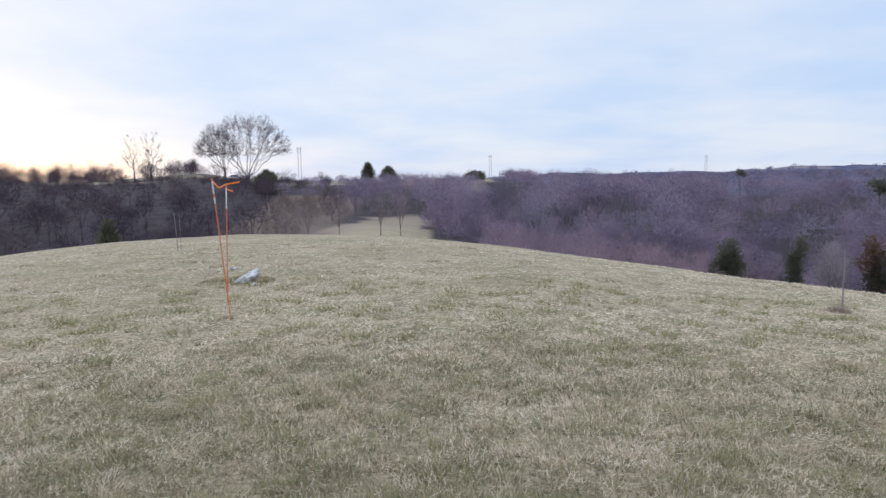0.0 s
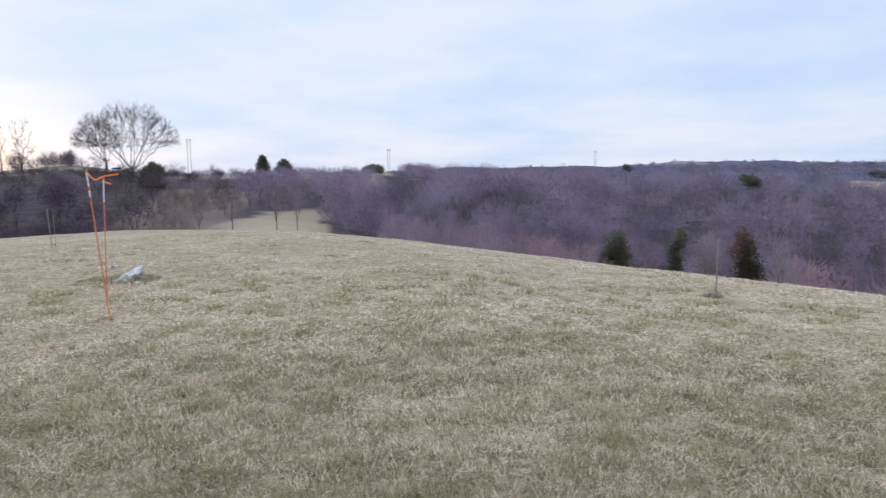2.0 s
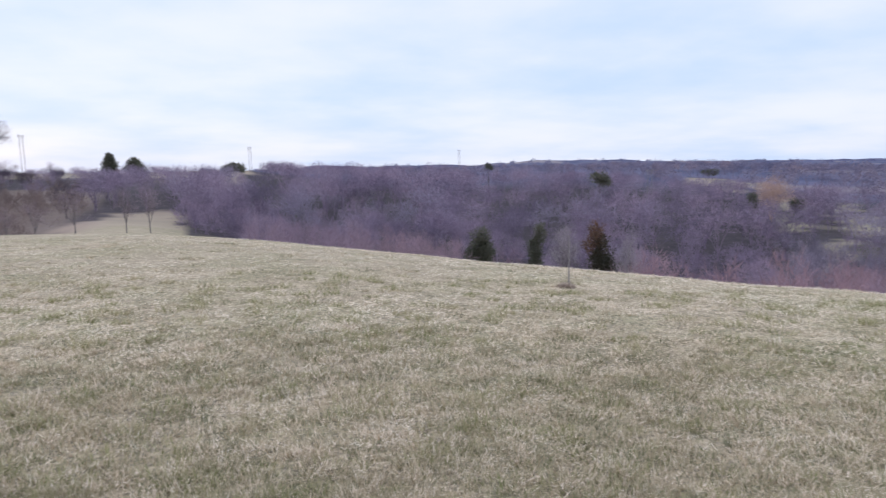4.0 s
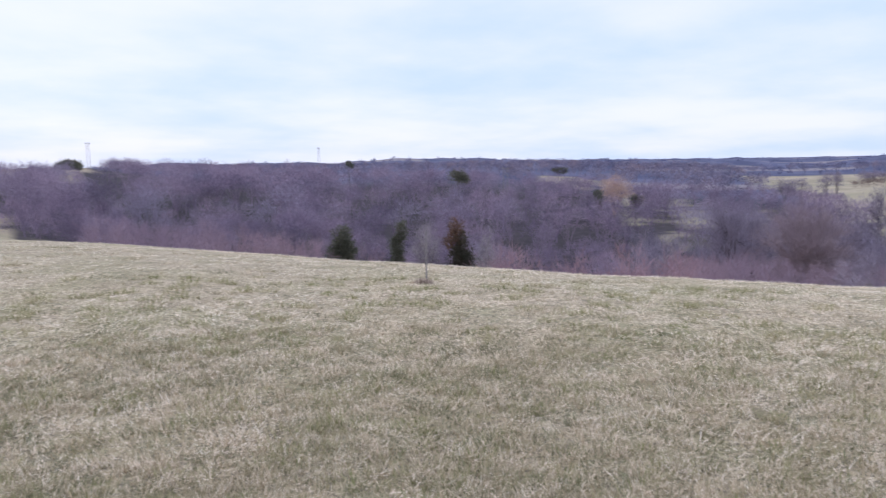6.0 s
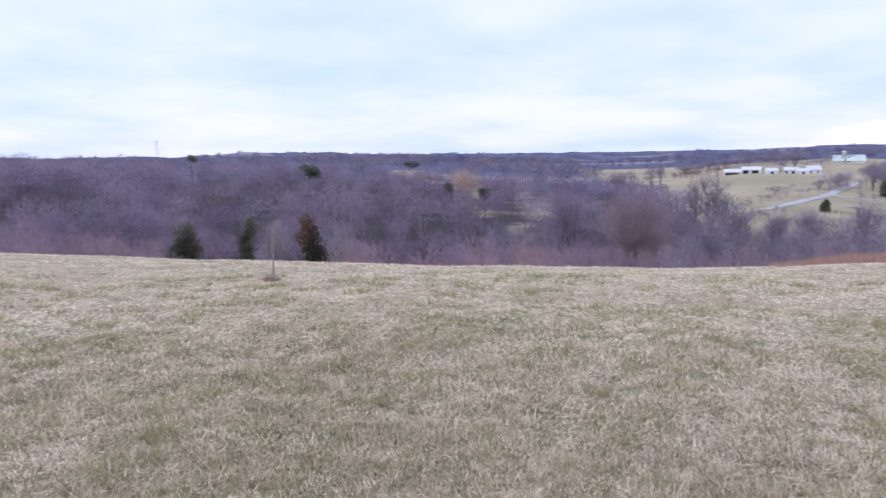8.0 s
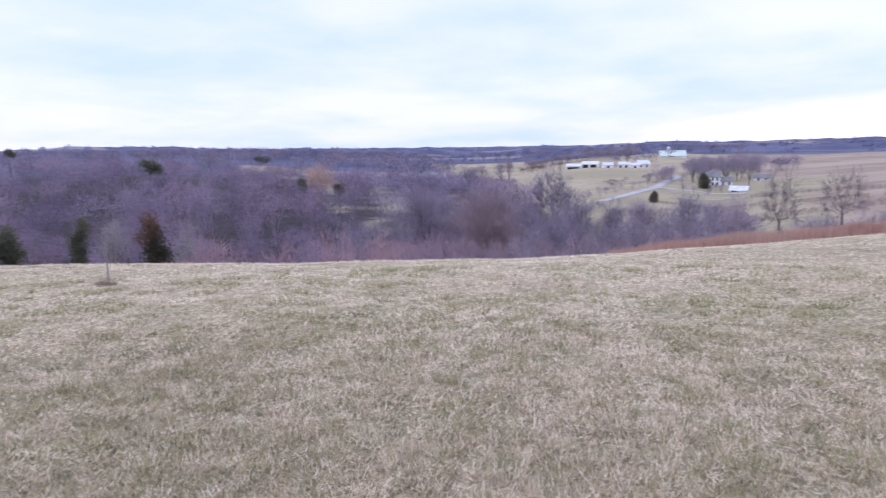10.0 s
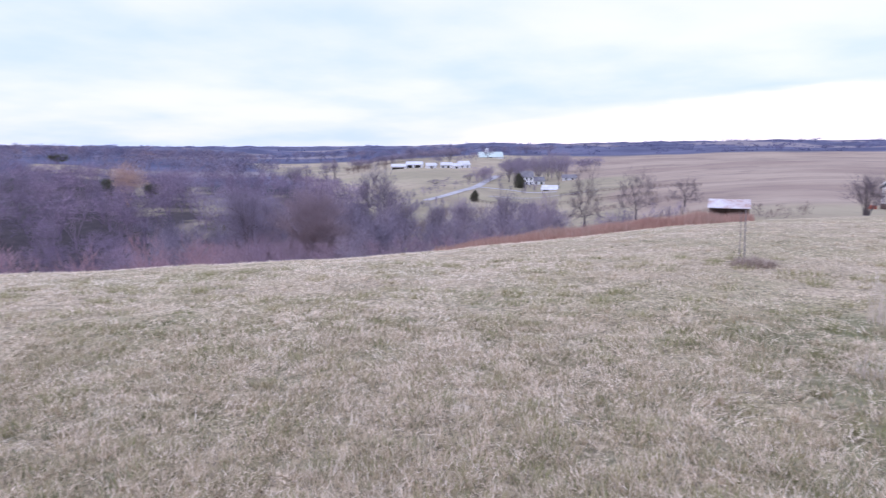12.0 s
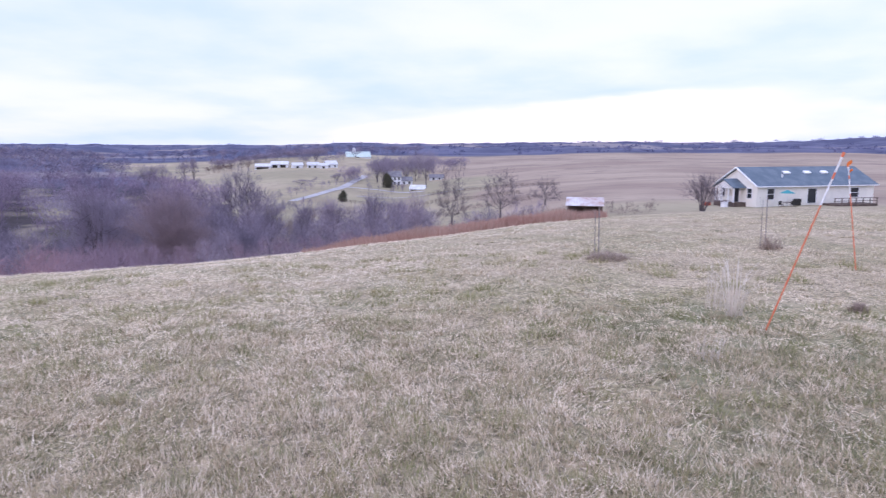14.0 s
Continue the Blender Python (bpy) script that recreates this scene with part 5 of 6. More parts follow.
# ---- stakes on the hilltop ----
def tuft(name, az, r, count, height, wide, seed, material, label, width=0.006, lean=0.5, tint=None):
    """A bunch of dry stalks or a heap of dead grass."""
    g = np.random.default_rng(seed)
    x, y = polar(az, r)
    ob = thing(name, x, y, float(land(x, y)), label=label, category="grass tuft")
    a, q = g.uniform(0, 6.283, count), np.sqrt(g.uniform(0, 1, count)) * wide / 2
    p = np.stack([q * np.cos(a), q * np.sin(a), np.full(count, -0.02)], 1)
    b = a + g.normal(0, 1.2, count)
    h = height * g.uniform(0.35, 1.0, count) * (1 - 0.5 * (q / (wide / 2)) ** 2)
    out = np.stack([np.cos(b), np.sin(b), 0 * b], 1) * (h * np.clip(g.normal(lean, 0.3, count), 0, 2))[:, None]
    mid = p + out * 0.35 + np.stack([0 * h, 0 * h, h * 0.7], 1)
    tip = p + out + np.stack([0 * h, 0 * h, h * 0.95], 1)
    s = np.stack([-np.sin(b), np.cos(b), 0 * b], 1) * width / 2
    v = np.stack([p - s, p + s, mid - s * 0.8, mid + s * 0.8, tip], 1).reshape(-1, 3)
    k = np.arange(count)[:, None] * 5
    f = np.concatenate([k + [0, 1, 2], k + [1, 3, 2], k + [2, 3, 4]])
    t = g.uniform(0, 1, count) if tint is None else np.clip(g.normal(tint, 0.12, count), 0, 1)
    part("clump", mesh_of("clump", v, f, material, np.repeat(t, 5)), None, ob)
    return ob


def tree_stake(az, r, height, lean, label):
    """A thin sapling stake: a round post with a flat cap and a tie."""
    x, y = polar(az, r)
    ob = thing("stake", x, y, float(land(x, y)), label=label, category="stake", group="sapling stakes")
    top = Vector((lean[0] * height, lean[1] * height, height))
    part("post", rod((0, 0, -0.25), top, 0.010, 0.009, 8), M_POST, ob)
    part("sapling", merge(rod((0.055, 0.065, -0.1), Vector((0.06, 0.075, height * 0.95)), 0.008, 0.004, 6),
                          rod((0.058, 0.07, height * 0.7), (0.13, 0.11, height * 0.98), 0.003, 0.0015, 5),
                          rod((0.057, 0.068, height * 0.5), (0.0, 0.15, height * 0.82), 0.003, 0.0015, 5)), M_POST, ob)
    return ob


tree_stake(30.7, 11.0, 0.85, (0.02, 0.0), "thin grey sapling stake with dead grass at its foot")
tree_stake(96.03, 11.2, 0.79, (0.0, 0.03), "thin grey sapling stake standing in dead grass")
tree_stake(108.1, 13.0, 0.86, (0.0, 0.03), "thin grey sapling stake beside a dark grass heap")
tree_stake(-21.6, 21.1, 1.08, (-0.05, -0.02), "thin grey stake leaning near the brow")
tuft("grass_heap", 30.5, 10.9, 260, 0.16, 0.32, 601, M_MULCH, "low heap of brown dead grass round a stake", 0.009, 0.8)
tuft("grass_heap", 96.8, 10.8, 560, 0.20, 0.62, 602, M_MULCH, "spread heap of brown dead grass round a stake", 0.008, 1.5, 0.3)
tuft("grass_heap", 108.45, 12.8, 150, 0.40, 0.34, 603, M_MULCH, "brown heap of dead weeds by a stake", 0.009, 0.9, 0.2)
tuft("grass_heap", 114.7, 7.7, 350, 0.15, 0.14, 604, M_MULCH, "small dark brown clod of dead grass", 0.009, 0.6, 0.05)
tuft("dry_weeds", 106.8, 7.1, 60, 0.78, 0.14, 605, M_WEED, "tall bleached dry weed stalks in the field", 0.0075, 0.36, 0.85)
tuft("dry_weeds", 105.5, 7.4, 44, 0.84, 0.22, 606, M_WEED, "thin tan dry weed stalks in the field", 0.0055, 0.36, 0.55)
tuft("dry_weeds", 105.5, 5.4, 44, 0.34, 0.22, 607, M_WEED, "short bleached weed stalks in matted grass", 0.0036, 0.6, 0.6)


LONG_BANDS = (("shaft", -0.1, 0.72, 0), ("white_band", 0.72, 0.86, 1), ("orange_band", 0.86, 0.895, 0), ("white_band", 0.895, 0.975, 1), ("cap", 0.975, 1.0, 0))
SHORT_BANDS = (("shaft", -0.1, 0.825, 0), ("white_band", 0.825, 0.865, 1), ("orange_band", 0.865, 0.895, 0), ("white_band", 0.895, 0.982, 1), ("cap", 0.982, 1.0, 0))
WIDE_BAND = (("shaft", -0.1, 0.80, 0), ("white_band", 0.80, 0.975, 1), ("cap", 0.975, 1.0, 0))


def marker(az, r, height, lean, label, bands=LONG_BANDS):
    """A snow-marker stake: orange rod, white bands and tape at the top."""
    x, y = polar(az, r)
    ob = thing("marker_stake", x, y, float(land(x, y)), label=label, category="marker stake", group="orange marker stakes")
    axis = Vector((lean[0], lean[1], height))
    for name, a, b, white in bands:
        rad = 0.0066 if name == "shaft" else 0.011 if name == "cap" else 0.0074
        part(name, rod(axis * a, axis * b, rad, rad, 10), M_STAKE_WHITE if white else M_STAKE_ORANGE, ob, "white reflective band" if white else "")
    return ob, Vector((x, y, float(land(x, y)))) + axis


def ribbon(points, wide, seed):
    """A thin twisting strip of tape through the points."""
    g = np.random.default_rng(seed)
    bm = bmesh.new()
    rows = []
    p = [Vector(points[0])] + [Vector(q) for q in points] + [Vector(points[-1])]
    for k in range(1, len(p) - 2):
        for step in range(7 if k == len(p) - 3 else 6):
            t = step / 6
            c = (2 * p[k] + (p[k + 1] - p[k - 1]) * t + (2 * p[k - 1] - 5 * p[k] + 4 * p[k + 1] - p[k + 2]) * t * t + (3 * p[k] - p[k - 1] - 3 * p[k + 1] + p[k + 2]) * t ** 3) / 2
            a = 0.9 + 0.9 * math.sin(2.2 * (k + t) + seed) + g.normal(0, 0.1)
            o = Vector((0.25 * math.cos(a), 0.25 * math.sin(a), math.sin(a) * 0.5 + 0.7)).normalized() * wide / 2
            rows.append((bm.verts.new(c - o), bm.verts.new(c + o)))
    for (a, b), (c, d) in zip(rows, rows[1:]):
        bm.faces.new((a, b, d, c))
    bmesh.ops.solidify(bm, geom=bm.faces[:], thickness=0.002)
    return bm


def along(az, d):
    """A shift of d metres to the right as seen along the bearing."""
    return Vector((d * math.cos(radians(az)), -d * math.sin(radians(az)), 0))


m1, top1 = marker(-17.93, 7.96, 1.60, along(-17.9, -0.12), "leaning orange and white marker stake with tape", SHORT_BANDS)
m2, top2 = marker(-18.1, 9.3, 1.57, along(-18, 0.06), "upright orange and white marker stake with tape", WIDE_BAND)
tape = thing("marking_tape", *top1, label="orange plastic tape tied between two marker stakes", category="tape")
rel = top2 - top1
part("strip", ribbon([(0, 0, -0.02), tuple(rel * 0.45 + Vector((0, 0, -0.07))), tuple(rel * 0.98 + Vector((0, 0, 0.0))), tuple(rel + along(-17, 0.17) + Vector((0, 0, 0.03)))], 0.024, 3), M_TAPE, tape)
part("loose_end", ribbon([tuple(rel + Vector((0, 0, -0.06))), tuple(rel + along(-17, 0.08) + Vector((0, 0, -0.09)))], 0.022, 5), M_TAPE, tape)
m3, top3 = marker(109.15, 6.5, 1.49, along(110, 0.45), "steeply leaning orange and white marker stake")
m4, top4 = marker(114.1, 10.75, 1.40, along(114, -0.2), "upright orange and white marker stake with a tape knot")
for ob, top, seed in ((m3, top3, 7), (m4, top4, 9)):
    base = ob.matrix_basis.translation
    part("tape_knot", ribbon([tuple(top - base - Vector((0.03, 0.02, 0.12))), tuple(top - base + Vector((0.05, -0.05, -0.10))), tuple(top - base + Vector((0.02, -0.07, -0.07)))], 0.028, seed), M_TAPE, ob, "orange tape knot")


def slab_rock(name, az, r, size, turn, tilt, seed, label):
    g = np.random.default_rng(seed)
    bm = bmesh.new()
    bmesh.ops.create_icosphere(bm, subdivisions=3, radius=1.0)
    for v in bm.verts:
        k = 1 + 0.26 * float(wave(v.co.x * 3 + seed, v.co.y * 3 + v.co.z * 2, 1.0)) + g.normal(0, 0.035)
        v.co = Vector((math.copysign(abs(v.co.x) ** 0.75, v.co.x) * size[0], math.copysign(abs(v.co.y) ** 0.75, v.co.y) * size[1], math.copysign(abs(v.co.z) ** 0.7, v.co.z) * size[2])) * k / 2
    x, y = polar(az, r)
    me = bpy.data.meshes.new(name)
    bm.to_mesh(me)
    bm.free()
    me.materials.append(M_ROCK)
    ob = thing(name, data=me, label=label, category="rock")
    ob.matrix_basis = pose(x, y, float(land(x, y)) + size[2] * 0.32, 0, tilt, turn)
    return ob


slab_rock("rock", -16.7, 11.6, (0.62, 0.19, 0.14), 42, -26, 1, "long pale limestone slab lying tilted in dark grass")
slab_rock("rock", -15.96, 11.2, (0.09, 0.07, 0.06), 10, 0, 2, "small pale stone beside the limestone slab")
slab_rock("rock", -17.5, 13.6, (0.16, 0.09, 0.07), 60, 0, 3, "small pale stone in the grass")
tuft("grass_heap", -17.3, 11.8, 2600, 0.11, 1.25, 608, M_BLADE, "grey-green matted grass round the pale stones", 0.007, 1.0, 0.04)


# ---- buildings ----
def gable_roof(l0, l1, half, eave, ridge, mid, over=0.35, thick=0.14):
    """Two roof slopes with the ridge along x at y = mid."""
    k = (ridge - eave) / half
    lo = eave - over * k
    pts = [(mid - half - over, lo), (mid, ridge), (mid + half + over, lo), (mid + half + over, lo + thick), (mid, ridge + thick), (mid - half - over, lo + thick)]
    bm = prism(pts, l0 - over, l1 + over)
    bm.transform(Matrix(((0, 1, 0, 0), (1, 0, 0, 0), (0, 0, 1, 0), (0, 0, 0, 1))))
    bmesh.ops.recalc_face_normals(bm, faces=bm.faces)
    return bm


def gable_walls(length, wide, eave, ridge, down=1.2):
    """A solid house body with gable ends at x = 0 and x = length."""
    bm = prism([(0, -down), (wide, -down), (wide, eave), (wide / 2, ridge - 0.02), (0, eave)], 0, length)
    bm.transform(Matrix(((0, 1, 0, 0), (1, 0, 0, 0), (0, 0, 1, 0), (0, 0, 0, 1))))
    bmesh.ops.recalc_face_normals(bm, faces=bm.faces)
    return bm


def window(parent, side, at, z, w, h, frame_m=None, door=False, shutter=None):
    """A framed window (or door) on the wall y = 0 (side 'y') or x = 0 (side 'x'), its pane set back in the frame."""
    def put(a0, a1, d0, d1, z0, z1):
        return box(a0, a1, d0, d1, z0, z1) if side == "y" else box(d0, d1, a0, a1, z0, z1)
    name = "door" if door else "window"
    t = 0.09
    frame_bm = merge(put(at - w / 2 - t, at - w / 2, -0.085, 0.05, z, z + h), put(at + w / 2, at + w / 2 + t, -0.085, 0.05, z, z + h),
                     put(at - w / 2 - t, at + w / 2 + t, -0.095, 0.05, z + h, z + h + t), put(at - w / 2 - t, at + w / 2 + t, -0.12, 0.05, z - t * 0.6, z))
    ob = part(name, frame_bm, frame_m or M_WHITE, parent)
    part("pane", put(at - w / 2, at + w / 2, -0.045, 0.03, z, z + h), M_GLASS, ob, "dark window glass")
    if not door:
        part("sash_bar", put(at - w / 2, at + w / 2, -0.065, -0.046, z + h / 2 - 0.03, z + h / 2 + 0.03), frame_m or M_WHITE, ob)
    if shutter:
        for s in (-1, 1):
            c = at + s * (w / 2 + t + 0.22)
            part("shutter", put(c - 0.2, c + 0.2, -0.06, -0.023, z, z + h), shutter, ob, "dark window shutter")
    return ob


def ranch_house():
    x, y = polar(106.7, 108)
    ob = thing("house", x, y, float(land(x, y)) + 0.40, turn=-65.7, label="long low cream-white ranch house with a teal shingle roof", category="house")
    length, wide, eave, ridge = 21.3, 8.5, 2.7, 5.05
    wall = part("wall", gable_walls(length, wide, eave, ridge), M_WHITE_WALL, ob)
    roof = part("roof", gable_roof(0, length, wide / 2, eave + 0.06, ridge + 0.06, wide / 2, 0.4, 0.16), M_ROOF, ob, "teal-grey shingle roof")
    for c in (7.2, 11.0, 14.2):
        up = eave + 0.2 + 0.62 * (ridge - eave)
        sky_bm = box(-0.55, 0.55, -0.32, 0.32, 0, 0.22, 0.03)
        sky_bm.transform(Matrix.Translation((c, wide / 2 * 0.62, up)) @ Matrix.Rotation(math.atan2(ridge - eave, wide / 2), 4, "X"))
        part("skylight", sky_bm, M_WHITE, roof, "white roof vent")
    part("vent_pipe", rod((5.6, 1.6, 3.4), (5.6, 1.6, 4.3), 0.09, 0.09, 8), M_WHITE, roof)
    part("gutter", box(-0.4, length + 0.4, -0.56, -0.42, eave - 0.22, eave - 0.08, 0.02), M_WHITE, roof)
    for k in range(2):
        a, b = Vector((-0.44, -0.4 if k == 0 else wide + 0.4, eave - 0.12)), Vector((-0.44, wide / 2, ridge + 0.12))
        trim = rod(a, b, 0.12, 0.12, 4)
        part("rake_trim", trim, M_WHITE, roof)
    for k in range(16):
        part("siding_board", box(0.02, length - 0.02, -0.022, -0.001, k * 0.165, k * 0.165 + 0.155), M_WHITE_WALL, wall)
    window(ob, "y", 2.3, 0.7, 1.15, 1.5, shutter=None)
    window(ob, "y", 9.7, 0.05, 1.5, 2.1, door=True)
    window(ob, "y", 17.6, 0.8, 1.5, 1.35)
    window(ob, "x", 1.5, 0.8, 0.9, 1.4)
    window(ob, "x", 7.3, 0.8, 0.9, 1.4)
    window(ob, "x", 4.2, 0.05, 1.0, 2.05, door=True)
    # front porch on the gable end
    porch = part("porch", merge(box(-2.1, 0, 2.2, 6.7, -1.0, 0.12), box(-2.5, -2.1, 3.5, 4.9, -1.0, -0.1)), M_BOARD, ob, "small covered porch")
    proof = gable_roof(-2.2, -0.05, 2.05, 2.35, 3.45, 4.45, 0.25, 0.1)
    part("porch_roof", proof, M_ROOF, porch, "teal shingle porch roof")
    part("porch_gable", prism([(2.5, 2.35), (6.4, 2.35), (4.45, 3.35)], -2.12, -2.0), M_WHITE, porch).matrix_basis = Matrix(((0, 1, 0, 0), (1, 0, 0, 0), (0, 0, 1, 0), (0, 0, 0, 1)))
    part("beam", box(-2.12, -1.96, 2.35, 6.55, 2.15, 2.36), M_WHITE, porch)
    for c in (2.45, 3.6, 5.0, 6.45):
        part("post", box(-2.1, -1.95, c - 0.08, c + 0.08, 0.12, 2.2), M_WHITE, porch)
    for c in np.arange(2.6, 6.4, 0.22):
        if not 3.6 < c < 5.0:
            part("baluster", box(-2.06, -2.02, c - 0.02, c + 0.02, 0.15, 0.95), M_WHITE, porch)
    part("handrail", box(-2.08, -1.98, 2.4, 3.6, 0.93, 1.0), M_WHITE, porch)
    part("handrail", box(-2.08, -1.98, 5.0, 6.5, 0.93, 1.0), M_WHITE, porch)
    # rear deck rail along the long side
    deck = part("deck", box(11.4, 19.4, -2.6, 0, -1.0, -0.05), M_BOARD, ob, "low weathered timber deck")
    for c in np.arange(11.5, 19.5, 1.3):
        part("rail_post", box(c - 0.05, c + 0.05, -2.58, -2.48, -0.05, 0.85), M_BOARD, deck)
    for low, high in ((0.82, 0.9), (0.4, 0.46)):
        part("rail", box(11.4, 19.4, -2.6, -2.46, low, high), M_BOARD, deck)
    return ob


house = ranch_house()


def at_house(name, x, y, z=0.0, **tags):
    p = house.matrix_basis @ Vector((x, y, 0))
    return thing(name, p.x, p.y, float(land(p.x, p.y)) + z, turn=-65.7, **tags)


umbrella = at_house("patio_umbrella", 2.9, -2.6, label="teal canvas patio umbrella over a garden table", category="umbrella")
part("pole", rod((0, 0, -0.2), (0, 0, 2.3), 0.025, 0.025, 8), M_WHITE, umbrella)
canopy = bmesh.new()
bmesh.ops.create_cone(canopy, segments=8, radius1=1.0, radius2=0.03, depth=0.45, cap_ends=False)
canopy.transform(Matrix.Translation((0, 0, 2.25)))
bmesh.ops.solidify(canopy, geom=canopy.faces[:], thickness=0.015)
part("canopy", canopy, M_TEAL, umbrella)
table = at_house("patio_table", 2.9, -2.6, label="dark round patio table under the umbrella", category="table")
top = bmesh.new()
bmesh.ops.create_cone(top, segments=20, radius1=0.6, radius2=0.6, depth=0.04, cap_ends=True)
top.transform(Matrix.Translation((0, 0, 0.73)))
part("tabletop", top, M_BOARD, table)
for sx in (-0.4, 0.4):
    for sy in (-0.4, 0.4):
        part("leg", rod((sx, sy, -0.15), (sx * 0.8, sy * 0.8, 0.72), 0.02, 0.02, 6), M_DARK, table)
for k, (cx, cy) in enumerate(((1.7, -2.9), (4.2, -2.8), (3.0, -3.8))):
    chair = at_house("patio_chair", cx, cy, label="dark metal patio chair by the table", category="chair", group="patio chairs")
    part("seat", box(-0.25, 0.25, -0.25, 0.25, 0.40, 0.45, 0.01), M_DARK, chair)
    part("backrest", box(-0.25, 0.25, 0.22, 0.27, 0.45, 0.95, 0.01), M_DARK, chair)
    for sx in (-0.22, 0.22):
        for sy in (-0.22, 0.22):
            part("leg", rod((sx, sy, -0.15), (sx, sy, 0.41), 0.018, 0.018, 6), M_DARK, chair)
grill = at_house("grill", 6.2, -1.0, label="dark covered barbecue grill by the house wall", category="grill")
part("body", box(-0.55, 0.55, -0.3, 0.3, 0.1, 1.05, 0.08), M_DARK, grill)
planter = at_house("planter", -3.2, 6.8, label="red-brown planter box beside the porch", category="planter")
part("box", box(-0.4, 0.4, -0.5, 0.5, -0.1, 0.5, 0.04), M_RED, planter)
bin_ob = at_house("storage_bin", -3.4, 2.6, label="white plastic storage bin beside the porch", category="bin")
part("body", box(-0.35, 0.35, -0.4, 0.4, -0.1, 0.7, 0.05), M_WHITE, bin_ob)
part("lid", box(-0.38, 0.38, -0.43, 0.43, 0.7, 0.78, 0.03), M_WHITE, bin_ob)


def shed():
    az, r = 93.75, 80
    x, y = polar(az, r)
    z = float(land(x, y))
    high = EYE - r * math.tan(radians(4.4)) - z
    low = EYE - r * math.tan(radians(4.95)) - z
    ob = thing("shed", x, y, z, turn=-az, label="low field shed with a rusty white tin roof", category="shed")
    part("wall", merge(box(-2.0, 2.0, 2.7, 2.8, -0.4, low), box(-2.0, -1.9, -0.6, 2.8, -0.4, low), box(1.9, 2.0, -0.6, 2.8, -0.4, low)), M_BOARD, ob)
    for c in (-1.9, 0, 1.9):
        part("post", box(c - 0.07, c + 0.07, -0.75, -0.6, -0.4, low), M_BOARD, ob)
    roof = part("roof", prism([(-0.95, low - 0.05), (1.0, high), (3.0, low - 0.05), (3.0, low), (1.0, high + 0.06), (-0.95, low)], -2.15, 2.15), M_RUST_TIN, ob, "rust-stained white tin roof")
    roof.matrix_basis = Matrix(((0, 1, 0, 0), (1, 0, 0, 0), (0, 0, 1, 0), (0, 0, 0, 1)))
    for c in np.arange(-2.1, 2.11, 0.3):
        part("seam", rod((c, -0.96, low + 0.01), (c, 1.0, high + 0.07), 0.02, 0.02, 4), M_RUST_TIN, roof).matrix_basis = Matrix(((0, 1, 0, 0), (1, 0, 0, 0), (0, 0, 1, 0), (0, 0, 0, 1)))


shed()


def farm_building(name, az, r, length, wide, eave, ridge, turn, wall_m, roof_m, label, openings=(), panes=(), category="building"):
    """A gabled building; turn: how far its long front is turned from facing the hill."""
    x, y = polar(az, r)
    z = min(float(land(x + a, y + b)) for a in (-4, 4) for b in (-4, 4)) - 0.7
    ob = thing(name, turn=-az + turn, label=label, category=category)
    ob.matrix_basis = pose(x, y, z, 0, 0, -az + turn) @ Matrix.Translation((-length / 2, 0, 0))
    part("wall", gable_walls(length, wide, eave, ridge, 2.0), wall_m, ob)
    part("roof", gable_roof(0, length, wide / 2, eave + 0.05, ridge + 0.05, wide / 2, 0.35, 0.14), roof_m, ob)
    for a, b, h in openings:
        # solid dark panels on the wall stand in for the shade inside doorways
        part("opening_shade", box(a, b, -0.06, 0.3, 0, h), M_DARK, ob, "dark panel for the shade of an open doorway")
    for a, zz in panes:
        window(ob, "y", a, zz, 0.9, 1.3)
    return ob


farm_building("barn", 66.9, 425, 9.0, 8.0, 2.8, 4.2, -6, M_WHITE, M_TIN, "open-fronted white farm shed with a tin roof", [(0.6, 8.0, 2.3)], category="barn")
farm_building("barn", 68.2, 428, 10.0, 9.0, 2.9, 4.6, -6, M_WHITE, M_TIN, "long white pole barn with a tin roof", [(1.0, 4.0, 2.6), (5.5, 9.0, 2.6)], category="barn")
farm_building("outbuilding", 69.7, 420, 6.0, 5.0, 2.5, 3.9, 12, M_WHITE, M_TIN, "small white farm outbuilding", [(2.2, 3.6, 2.0)])
farm_building("outbuilding", 70.9, 425, 6.5, 5.0, 2.6, 4.0, -8, M_WHITE, M_TIN, "small white farm outbuilding with two doors", [(0.8, 2.0, 2.0), (4.0, 5.4, 2.0)])
farm_building("outbuilding", 71.8, 415, 5.0, 5.0, 2.4, 3.6, 0, M_WHITE, M_TIN, "low white farm outbuilding", [(1.8, 3.0, 1.9)])
farm_building("house", 72.5, 425, 7.0, 6.0, 2.8, 4.8, 20, M_WHITE, M_TIN, "white farm cottage with a pale roof", panes=[(1.6, 0.9), (5.2, 0.9)], category="house")
farm_building("barn", 74.7, 520, 18.0, 12.0, 1.7, 5.4, 8, M_WHITE, M_GREEN_TIN, "large barn with a pale green metal roof", [(7.0, 9.5, 1.5)], category="barn")
silo = thing("silo", *polar(74.3, 535), float(land(*polar(74.3, 535))), label="squat white grain silo behind the green-roofed barn", category="silo")
part("drum", rod((0, 0, -1), (0, 0, 6.0), 1.3, 1.3, 20), M_TIN, silo)
part("cap", rod((0, 0, 6.0), (0, 0, 6.8), 1.4, 0.2, 20), M_TIN, silo)
farm_building("farmhouse", 77.7, 330, 6.5, 7.0, 4.6, 7.0, 10, M_WHITE, M_ROOF_GREY, "two-storey white farmhouse with a grey roof", panes=[(1.3, 0.9), (3.2, 0.9), (5.2, 0.9), (1.3, 3.0), (3.2, 3.0), (5.2, 3.0)], category="house")
